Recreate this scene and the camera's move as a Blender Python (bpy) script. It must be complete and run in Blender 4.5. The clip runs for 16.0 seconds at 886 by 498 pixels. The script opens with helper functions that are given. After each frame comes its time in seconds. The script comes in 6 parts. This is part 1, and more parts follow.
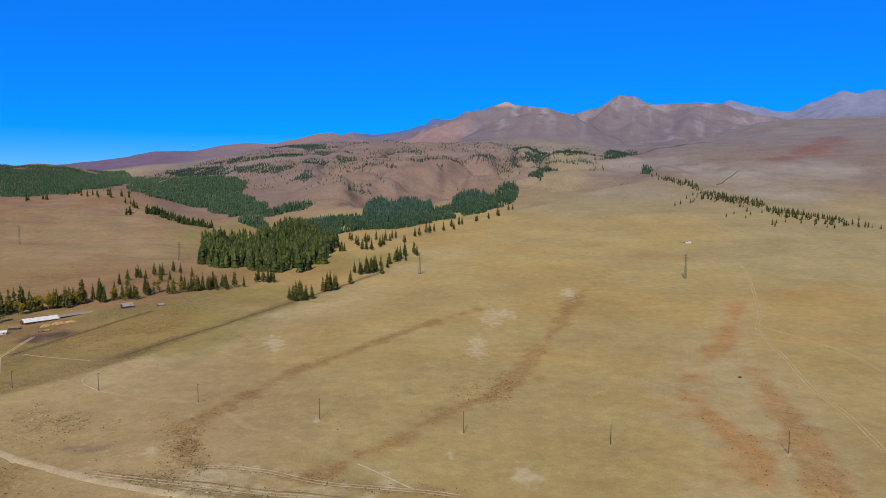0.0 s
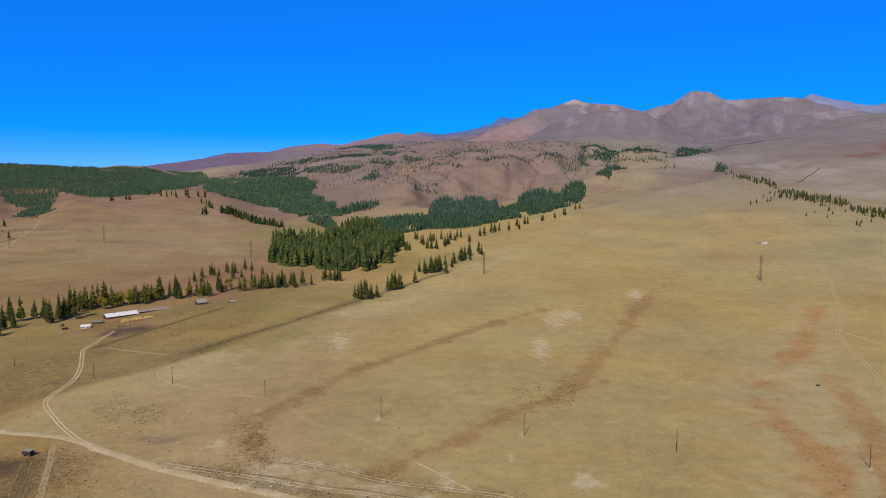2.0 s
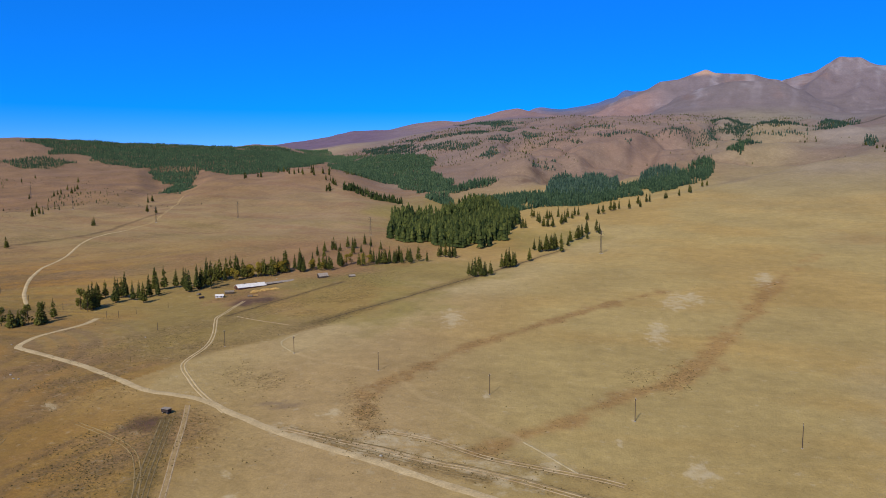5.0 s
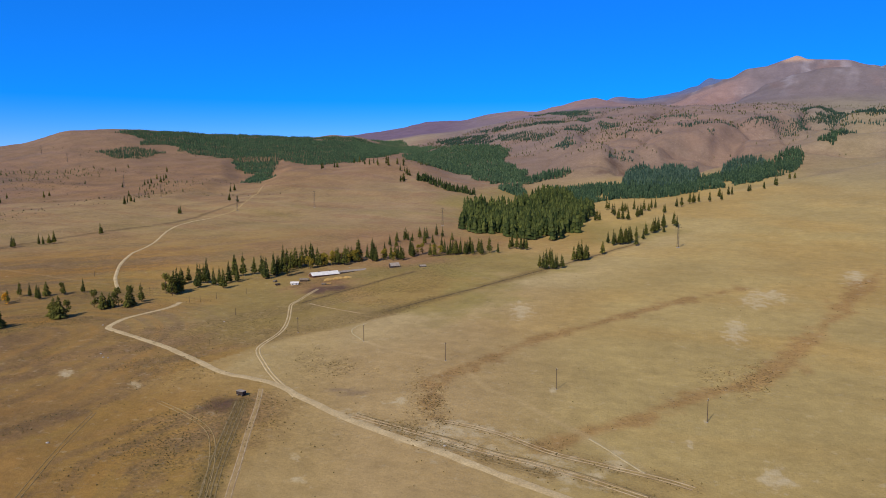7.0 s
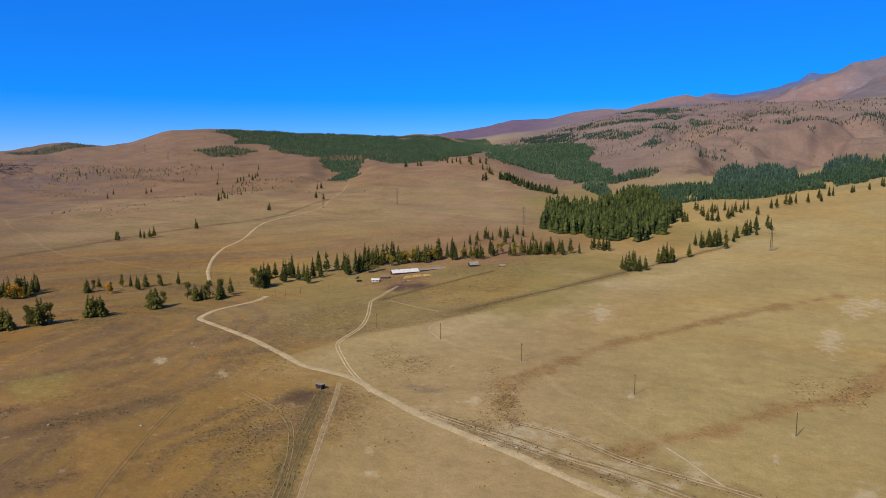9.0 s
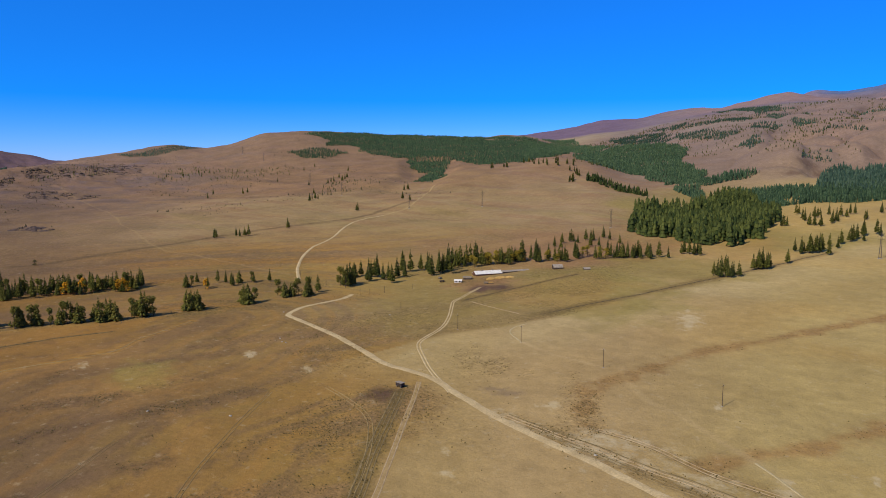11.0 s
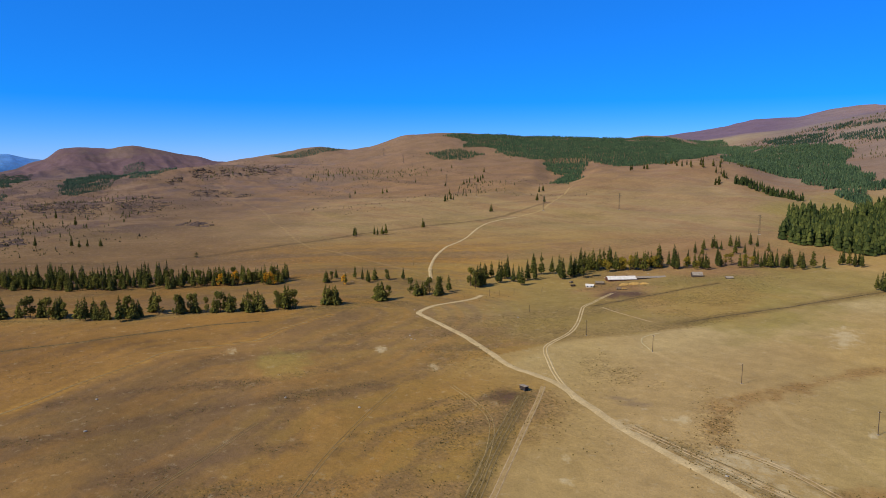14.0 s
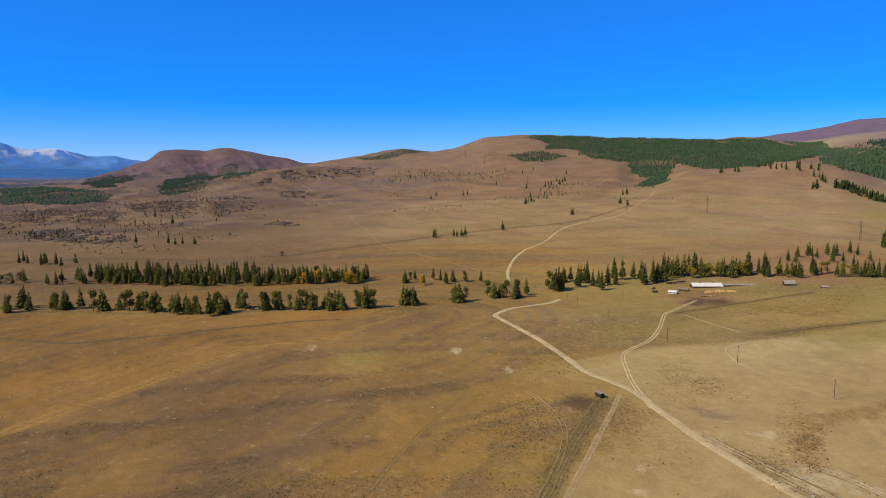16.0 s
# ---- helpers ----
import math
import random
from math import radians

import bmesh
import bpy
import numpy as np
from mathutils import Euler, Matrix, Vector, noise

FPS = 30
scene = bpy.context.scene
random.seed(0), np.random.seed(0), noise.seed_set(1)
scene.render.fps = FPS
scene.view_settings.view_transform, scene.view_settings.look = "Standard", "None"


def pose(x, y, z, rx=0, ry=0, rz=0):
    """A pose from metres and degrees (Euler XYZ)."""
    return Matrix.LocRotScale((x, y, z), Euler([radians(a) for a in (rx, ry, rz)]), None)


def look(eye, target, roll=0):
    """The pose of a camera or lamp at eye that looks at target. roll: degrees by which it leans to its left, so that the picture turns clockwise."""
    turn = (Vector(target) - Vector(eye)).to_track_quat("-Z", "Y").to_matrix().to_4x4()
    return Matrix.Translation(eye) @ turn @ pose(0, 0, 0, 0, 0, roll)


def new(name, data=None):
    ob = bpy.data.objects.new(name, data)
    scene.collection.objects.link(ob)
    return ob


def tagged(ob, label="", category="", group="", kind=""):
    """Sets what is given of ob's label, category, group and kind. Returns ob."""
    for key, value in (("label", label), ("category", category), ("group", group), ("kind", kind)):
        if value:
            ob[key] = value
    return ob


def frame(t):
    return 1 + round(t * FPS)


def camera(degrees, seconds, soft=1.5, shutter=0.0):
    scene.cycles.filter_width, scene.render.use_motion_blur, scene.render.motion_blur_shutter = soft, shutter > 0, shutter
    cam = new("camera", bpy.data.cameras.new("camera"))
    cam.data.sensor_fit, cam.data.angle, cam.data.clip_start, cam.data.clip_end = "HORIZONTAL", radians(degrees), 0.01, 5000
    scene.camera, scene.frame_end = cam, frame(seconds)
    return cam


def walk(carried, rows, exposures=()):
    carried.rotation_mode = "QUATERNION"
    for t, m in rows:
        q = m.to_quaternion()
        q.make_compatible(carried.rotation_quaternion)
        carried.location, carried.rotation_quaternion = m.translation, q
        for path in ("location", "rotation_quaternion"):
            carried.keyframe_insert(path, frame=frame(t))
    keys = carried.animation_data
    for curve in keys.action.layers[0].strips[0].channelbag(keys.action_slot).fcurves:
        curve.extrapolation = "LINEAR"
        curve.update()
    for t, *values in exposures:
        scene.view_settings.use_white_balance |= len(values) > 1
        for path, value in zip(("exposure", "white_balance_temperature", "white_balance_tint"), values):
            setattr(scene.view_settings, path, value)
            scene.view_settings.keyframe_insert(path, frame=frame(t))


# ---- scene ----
# camera and its flight --------------------------------------------------------------------
cam = camera(65.14, 16.0, soft=0.95)
PATH = [  # seconds, x, y, z, yaw, pitch, lean
    (0.0, -8.84, -4.11, 103.01, -0.00, -4.56, 0.17),
    (0.5, -8.29, -3.86, 103.14, 1.48, -4.57, 0.17),
    (1.0, -7.74, -3.60, 103.26, 2.82, -4.59, 0.13),
    (1.5, -7.18, -3.34, 103.38, 4.15, -4.60, 0.06),
    (2.0, -6.63, -3.09, 103.51, 5.49, -4.64, -0.01),
    (2.5, -6.08, -2.83, 103.63, 6.90, -4.66, -0.08),
    (3.0, -5.53, -2.57, 103.76, 8.38, -4.69, -0.08),
    (3.5, -4.97, -2.31, 103.88, 9.96, -4.98, -0.11),
    (4.0, -4.42, -2.06, 104.01, 11.89, -5.61, -0.14),
    (6.5, -1.66, -0.77, 104.63, 19.68, -7.28, -0.17),
    (7.0, -1.11, -0.51, 104.75, 21.37, -7.30, -0.08),
    (7.5, -0.55, -0.26, 104.88, 23.06, -7.36, -0.06),
    (8.0, 0.00, 0.00, 105.00, 24.72, -7.38, -0.04),
    (8.5, 0.55, 0.26, 105.12, 26.42, -7.39, 0.00),
    (9.0, 1.11, 0.51, 105.25, 28.22, -7.41, 0.00),
    (11.5, 3.87, 1.80, 105.87, 37.05, -7.33, -0.06),
    (12.0, 4.42, 2.06, 105.99, 38.73, -7.35, -0.04),
    (12.5, 4.97, 2.31, 106.12, 40.59, -7.38, -0.03),
    (13.0, 5.53, 2.57, 106.24, 42.66, -7.36, 0.06),
    (13.5, 6.08, 2.83, 106.37, 44.61, -7.29, 0.09),
    (14.0, 6.63, 3.09, 106.49, 46.57, -7.23, 0.01),
    (14.5, 7.18, 3.34, 106.62, 48.56, -7.18, 0.03),
    (15.0, 7.74, 3.60, 106.74, 50.18, -7.15, 0.02),
    (15.5, 8.29, 3.86, 106.86, 51.72, -7.15, 0.10),
    (16.0, 8.84, 4.11, 106.99, 53.29, -7.09, 0.10),
]
walk(cam, [(t, pose(x, y, z, 90 + pitch, -lean, yaw)) for t, x, y, z, yaw, pitch, lean in PATH],
     [(0.0, -0.03, 6400, 10), (4.0, -0.04, 6400, 10), (8.0, -0.03, 6600, 11), (12.5, 0.0, 6900, 8), (16.0, 0.1, 7200, 6)])

# daylight ---------------------------------------------------------------------------------
SUN_BEARING, SUN_HEIGHT = 168.0, 41.0  # degrees left of the y axis; degrees above the horizon
world = bpy.data.worlds.new("sky")
scene.world = world
world.use_nodes = True
wn, wl = world.node_tree.nodes, world.node_tree.links
sky = wn.new("ShaderNodeTexSky")
sky.sky_type = "NISHITA"
sky.sun_disc = False
sky.sun_elevation, sky.sun_rotation = radians(SUN_HEIGHT), radians(-SUN_BEARING)
sky.altitude, sky.air_density, sky.dust_density, sky.ozone_density = 2500, 1.0, 0.0, 10.0
deep = wn.new("ShaderNodeHueSaturation")  # thin dry mountain air
deep.inputs["Saturation"].default_value = 1.38
wl.new(sky.outputs[0], deep.inputs["Color"])
tone = wn.new("ShaderNodeMix")
tone.data_type, tone.blend_type = "RGBA", "MULTIPLY"
tone.inputs["Factor"].default_value = 1.0
tone.inputs[7].default_value = (0.8, 0.93, 1.45, 1)
wl.new(deep.outputs[0], tone.inputs[6])
even = wn.new("ShaderNodeMix")  # a clear even blue down to the ridges
even.data_type = "RGBA"
even.inputs["Factor"].default_value = 0.36
even.inputs[7].default_value = (0.14, 1.95, 7.2, 1)
wl.new(tone.outputs[2], even.inputs[6])
above = wn.new("ShaderNodeTexCoord")
split = wn.new("ShaderNodeSeparateXYZ")
wl.new(above.outputs["Generated"], split.inputs[0])
climb = wn.new("ShaderNodeMapRange")  # the zenith is darker and less coloured than the low sky
climb.interpolation_type = "SMOOTHSTEP"
climb.inputs["From Min"].default_value, climb.inputs["From Max"].default_value = 0.28, 0.75
wl.new(split.outputs["Z"], climb.inputs["Value"])
zenith = wn.new("ShaderNodeMix")
zenith.data_type, zenith.blend_type = "RGBA", "MIX"
wl.new(climb.outputs[0], zenith.inputs["Factor"])
wl.new(even.outputs[2], zenith.inputs[6])
wl.new(sky.outputs[0], zenith.inputs[7])
wl.new(zenith.outputs[2], wn["Background"].inputs["Color"])
wn["Background"].inputs["Strength"].default_value = 0.128

sun = new("sun", bpy.data.lights.new("sun", "SUN"))
sun.data.energy, sun.data.angle, sun.data.color = 3.95, radians(0.53), (1.0, 0.93, 0.80)
sx, sy = -math.sin(radians(SUN_BEARING)), math.cos(radians(SUN_BEARING))
sun.matrix_world = look((sx * 1000, sy * 1000, 1000 * math.tan(radians(SUN_HEIGHT))), (0, 0, 0))


# materials --------------------------------------------------------------------------------
def material(name, rough=0.9):
    m = bpy.data.materials.new(name)
    m.use_nodes = True
    n, l = m.node_tree.nodes, m.node_tree.links
    b = n["Principled BSDF"]
    b.inputs["Roughness"].default_value = rough
    b.inputs["Specular IOR Level"].default_value = 0.15
    return m, n, l, b


def tex_noise(n, l, scale, detail=4, rough=0.55, coords="Object", stretch=None):
    tc = n.new("ShaderNodeTexCoord")
    t = n.new("ShaderNodeTexNoise")
    t.inputs["Scale"].default_value, t.inputs["Detail"].default_value, t.inputs["Roughness"].default_value = scale, detail, rough
    src = tc.outputs[coords]
    if stretch:
        mp = n.new("ShaderNodeMapping")
        mp.inputs["Scale"].default_value = stretch
        l.new(src, mp.inputs["Vector"])
        src = mp.outputs[0]
    l.new(src, t.inputs["Vector"])
    return t.outputs["Fac"]


def ramp(n, l, fac, stops):
    r = n.new("ShaderNodeValToRGB")
    e = r.color_ramp.elements
    while len(e) < len(stops):
        e.new(0.5)
    for k, (p, c) in enumerate(stops):
        e[k].position, e[k].color = p, (*c, 1)
    l.new(fac, r.inputs["Fac"])
    return r.outputs["Color"]


def mix(n, l, a, b, fac, mode="MIX"):
    m = n.new("ShaderNodeMix")
    m.data_type, m.blend_type = "RGBA", mode
    for sock, v in ((m.inputs["Factor"], fac), (m.inputs[6], a), (m.inputs[7], b)):
        if isinstance(v, bpy.types.NodeSocket):
            l.new(v, sock)
        elif isinstance(v, (int, float)):
            sock.default_value = v
        else:
            sock.default_value = (*v, 1)
    return m.outputs[2]


def bump(n, l, b, fac, strength, dist):
    k = n.new("ShaderNodeBump")
    k.inputs["Strength"].default_value, k.inputs["Distance"].default_value = strength, dist
    l.new(fac, k.inputs["Height"])
    l.new(k.outputs[0], b.inputs["Normal"])


def mottled(name, dark, light, scale, rough=0.9, relief=0.3, dist=0.05, coords="Object", spread=0.0):
    """A worn surface between two colours, with coarse and fine variation; spread: piece to piece."""
    m, n, l, b = material(name, rough)
    coarse, fine = tex_noise(n, l, scale, 3, 0.5, coords), tex_noise(n, l, scale * 9, 5, 0.65, coords)
    c = ramp(n, l, coarse, [(0.3, dark), (0.7, light)])
    c = mix(n, l, c, ramp(n, l, fine, [(0.25, (0.6, 0.6, 0.6)), (0.75, (1.25, 1.25, 1.25))]), 0.8, "MULTIPLY")
    if spread:
        info = n.new("ShaderNodeObjectInfo")
        c = mix(n, l, c, ramp(n, l, info.outputs["Random"], [(0, (1 - spread,) * 3), (1, (1 + spread,) * 3)]), 1.0, "MULTIPLY")
    l.new(c, b.inputs["Base Color"])
    bump(n, l, b, fine, relief, dist)
    return m


def foliage(name, dark, light, island=True):
    m, n, l, b = material(name, 0.8)
    geo, info = n.new("ShaderNodeNewGeometry"), n.new("ShaderNodeObjectInfo")
    c = ramp(n, l, geo.outputs["Random Per Island"], [(0, dark), (1, light)])
    c = mix(n, l, c, ramp(n, l, info.outputs["Random"], [(0, (0.7, 0.75, 0.7)), (1, (1.25, 1.2, 1.1))]), 1.0, "MULTIPLY")
    c = mix(n, l, c, ramp(n, l, tex_noise(n, l, 0.9, 3, 0.6), [(0.3, (0.6, 0.6, 0.6)), (0.7, (1.3, 1.3, 1.2))]), 1.0, "MULTIPLY")
    c = mix(n, l, c, ramp(n, l, tex_noise(n, l, 0.05, 4, 0.6), [(0.32, (0.68, 0.72, 0.72)), (0.68, (1.4, 1.3, 1.15))]), 1.0, "MULTIPLY")
    l.new(c, b.inputs["Base Color"])
    thin, both = n.new("ShaderNodeBsdfTranslucent"), n.new("ShaderNodeMixShader")
    l.new(c, thin.inputs["Color"])
    both.inputs["Fac"].default_value = 0.35
    l.new(b.outputs[0], both.inputs[1])
    l.new(thin.outputs[0], both.inputs[2])
    l.new(both.outputs[0], n["Material Output"].inputs["Surface"])
    return m


def ground_material():
    m, n, l, b = material("dry_steppe", 0.95)
    tint = n.new("ShaderNodeAttribute")
    tint.attribute_name = "tint"
    tuft = n.new("ShaderNodeAttribute")
    tuft.attribute_name = "tuft"
    c = tint.outputs["Color"]
    big = ramp(n, l, tex_noise(n, l, 0.014, 9, 0.68), [(0.3, (0.84, 0.83, 0.81)), (0.7, (1.15, 1.15, 1.14))])
    mid = ramp(n, l, tex_noise(n, l, 0.13, 6, 0.7), [(0.3, (0.85, 0.845, 0.83)), (0.7, (1.11, 1.11, 1.11))])
    fine = ramp(n, l, tex_noise(n, l, 1.1, 4, 0.75), [(0.3, (0.88, 0.875, 0.86)), (0.7, (1.09, 1.09, 1.09))])
    for k in (big, mid, fine):
        c = mix(n, l, c, k, 1.0, "MULTIPLY")
    rug = ramp(n, l, tex_noise(n, l, 0.42, 7, 0.78), [(0.32, (0.66, 0.65, 0.63)), (0.68, (1.26, 1.25, 1.22))])
    hold = n.new("ShaderNodeMath")
    hold.operation, hold.use_clamp = "MULTIPLY", True
    hold.inputs[1].default_value = 2.2
    l.new(tuft.outputs["Fac"], hold.inputs[0])
    c = mix(n, l, c, mix(n, l, (1, 1, 1), rug, hold.outputs[0]), 1.0, "MULTIPLY")
    # tussocks and low scrub, thick where the tuft layer says so
    spots = tex_noise(n, l, 0.8, 3, 0.6)
    add = n.new("ShaderNodeMath")
    add.operation = "MULTIPLY_ADD"
    l.new(tuft.outputs["Fac"], add.inputs[0])
    add.inputs[1].default_value = 0.2
    l.new(spots, add.inputs[2])
    mask = ramp(n, l, add.outputs[0], [(0.62, (0, 0, 0)), (0.8, (0.6, 0.6, 0.6))])
    c = mix(n, l, c, (0.12, 0.085, 0.038), mask)
    # salt crust and bare pale soil, broken into flecks
    salt = n.new("ShaderNodeAttribute")
    salt.attribute_name = "salt"
    crust = n.new("ShaderNodeMath")
    crust.operation = "MULTIPLY_ADD"
    l.new(salt.outputs["Fac"], crust.inputs[0])
    crust.inputs[1].default_value = 0.24
    l.new(tex_noise(n, l, 0.2, 7, 0.72, stretch=(1, 1, 1)), crust.inputs[2])
    c = mix(n, l, c, (0.58, 0.46, 0.265), ramp(n, l, crust.outputs[0], [(0.58, (0, 0, 0)), (0.82, (0.7, 0.7, 0.7))]))
    l.new(c, b.inputs["Base Color"])
    bump(n, l, b, tex_noise(n, l, 0.09, 9, 0.74), 0.6, 1.3)
    return m


MAT = {
    "ground": ground_material(),
    "dirt": mottled("dirt_road", (0.48, 0.345, 0.165), (0.64, 0.475, 0.24), 0.15, 0.95, 0.3, 0.1),
    "earth": mottled("bare_earth", (0.36, 0.24, 0.12), (0.52, 0.38, 0.21), 0.2, 0.95, 0.3, 0.1),
    "faint": mottled("reddish_earth", (0.46, 0.31, 0.125), (0.54, 0.38, 0.165), 0.1, 0.95, 0.2, 0.1),
    "spruce": foliage("spruce_needles", (0.056, 0.074, 0.022), (0.155, 0.163, 0.043)),
    "larch": foliage("larch_needles", (0.08, 0.09, 0.022), (0.21, 0.205, 0.046)),
    "pine": foliage("pine_needles", (0.115, 0.118, 0.03), (0.27, 0.25, 0.062)),
    "birch": foliage("birch_leaves", (0.22, 0.18, 0.03), (0.52, 0.39, 0.06)),
    "gold": foliage("aspen_leaves", (0.6, 0.28, 0.02), (0.85, 0.5, 0.04)),
    "willow": foliage("willow_leaves", (0.07, 0.08, 0.03), (0.13, 0.13, 0.055)),
    "forest_near": foliage("larch_wood", (0.026, 0.045, 0.015), (0.105, 0.128, 0.038)),
    # distant woods: the bluish cast of haze is mixed into these two greens
    "forest": foliage("conifer_wood", (0.042, 0.09, 0.056), (0.12, 0.185, 0.108)),
    "forest_dark": foliage("dark_conifer_wood", (0.028, 0.066, 0.056), (0.088, 0.143, 0.112)),
    "hill_trees": foliage("small_larches", (0.06, 0.07, 0.026), (0.14, 0.135, 0.05)),
    "hill_scrub": foliage("juniper_scrub", (0.05, 0.045, 0.025), (0.11, 0.095, 0.045)),
    "scrub": foliage("scrub_leaves", (0.10, 0.075, 0.03), (0.23, 0.175, 0.075)),
    "whitewash": mottled("whitewash", (0.5, 0.47, 0.42), (0.78, 0.75, 0.7), 0.8),
    "tin": mottled("sheet_roof", (0.7, 0.64, 0.55), (0.88, 0.83, 0.74), 0.5, 0.8, 0.1),
    "grey_board": mottled("grey_board", (0.25, 0.2, 0.15), (0.42, 0.35, 0.27), 0.8),
    "plank": mottled("weathered_plank", (0.16, 0.12, 0.08), (0.32, 0.25, 0.17), 1.2),
    "log": mottled("dark_log", (0.06, 0.042, 0.03), (0.15, 0.105, 0.07), 1.5),
    "red_board": mottled("red_brown_board", (0.12, 0.055, 0.035), (0.22, 0.105, 0.065), 1.2),
    "dark": mottled("dark_opening", (0.012, 0.011, 0.01), (0.04, 0.035, 0.03), 2.0, 0.6),
    "brick": mottled("brick", (0.28, 0.12, 0.08), (0.4, 0.2, 0.13), 2.0),
    "straw": mottled("straw", (0.42, 0.24, 0.07), (0.66, 0.42, 0.14), 0.8, 0.95, 0.6, 0.15),
    "rock": mottled("weathered_rock", (0.06, 0.04, 0.03), (0.16, 0.105, 0.075), 0.25, 0.9, 0.6, 0.3),
    "rust": mottled("rusty_sheet", (0.03, 0.025, 0.022), (0.08, 0.055, 0.045), 1.0, 0.7),
    "rubber": mottled("rubber", (0.02, 0.02, 0.02), (0.05, 0.045, 0.04), 2.0, 0.85),
    "steel": mottled("galvanised_steel", (0.05, 0.045, 0.04), (0.1, 0.09, 0.08), 1.0, 0.6),
    "stone": mottled("pale_stone", (0.3, 0.26, 0.2), (0.52, 0.46, 0.37), 1.5),
    "trodden": mottled("trodden_grass", (0.27, 0.185, 0.075), (0.38, 0.265, 0.11), 0.2, 0.95, 0.3, 0.1),
    "clay": mottled("clay_track", (0.34, 0.22, 0.085), (0.47, 0.32, 0.135), 0.35, 0.95, 0.4, 0.15),
    "ditch": mottled("ditch_bank", (0.085, 0.06, 0.026), (0.19, 0.135, 0.06), 0.4, 0.95, 0.5, 0.2),
    "old_rut": mottled("old_rut", (0.17, 0.12, 0.05), (0.30, 0.215, 0.095), 0.3, 0.95, 0.4, 0.2),
    "pale": mottled("pale_earth", (0.43, 0.33, 0.155), (0.54, 0.42, 0.22), 0.3, 0.95, 0.3, 0.1),
    "bark": mottled("bark", (0.06, 0.04, 0.03), (0.13, 0.09, 0.06), 2.0),
}


# -- land: heights of the valley, in metres -------------------------------------------------
def polar(bearing, dist):
    """Plan position from a bearing (degrees left of the y axis) and a distance from the origin."""
    return -dist * math.sin(radians(bearing)), dist * math.cos(radians(bearing))


def value_noise(x, y, seed=0):
    xi, yi = np.floor(x), np.floor(y)
    u, v = x - xi, y - yi
    u, v = u * u * u * (u * (6 * u - 15) + 10), v * v * v * (v * (6 * v - 15) + 10)
    xi, yi = xi.astype(np.int64), yi.astype(np.int64)

    def corner(a, b):
        h = (a * 374761393 + b * 668265263 + seed * 1442695041) & 0xFFFFFFFF
        h = ((h ^ (h >> 13)) * 1274126177) & 0xFFFFFFFF
        return ((h ^ (h >> 16)) & 0xFFFF) / 32767.5 - 1.0

    a, b, c, d = corner(xi, yi), corner(xi + 1, yi), corner(xi, yi + 1), corner(xi + 1, yi + 1)
    return (a + (b - a) * u) * (1 - v) + (c + (d - c) * u) * v


def fbm(x, y, octaves=4, seed=0):
    total, amp = 0.0, 0.5
    for k in range(octaves):
        total = total + amp * value_noise(x, y, seed + k)
        x, y, amp = x * 2.03 + 17.1, y * 2.03 - 9.7, amp * 0.5
    return total


def ridged(x, y, octaves=4, seed=0):
    total, amp = 0.0, 0.5
    for k in range(octaves):
        total = total + amp * (1 - 2 * np.abs(value_noise(x, y, seed + k)))
        x, y, amp = x * 2.07 + 5.3, y * 2.07 + 11.9, amp * 0.5
    return total


def smooth(a, b, x):
    t = np.clip((x - a) / (b - a), 0, 1)
    return t * t * (3 - 2 * t)


def along(points, x, y):
    """Distance to a line of (bearing, distance, value, ...) points, and the values there, blended softly."""
    best, total = np.full(x.shape, 1e12), np.zeros(x.shape)
    vals = [np.zeros(x.shape) for _ in points[0][2:]]
    for p, q in zip(points, points[1:]):
        (ax, ay), (bx, by) = polar(*p[:2]), polar(*q[:2])
        dx, dy = bx - ax, by - ay
        t = np.clip(((x - ax) * dx + (y - ay) * dy) / (dx * dx + dy * dy), 0, 1)
        d2 = (x - ax - t * dx) ** 2 + (y - ay - t * dy) ** 2
        best = np.minimum(best, d2)
        w = 1 / (d2 / 2500 + 1) ** 3
        total += w
        for k in range(len(vals)):
            vals[k] += w * (p[2 + k] + t * (q[2 + k] - p[2 + k]))
    return [np.sqrt(best)] + [v / total for v in vals]


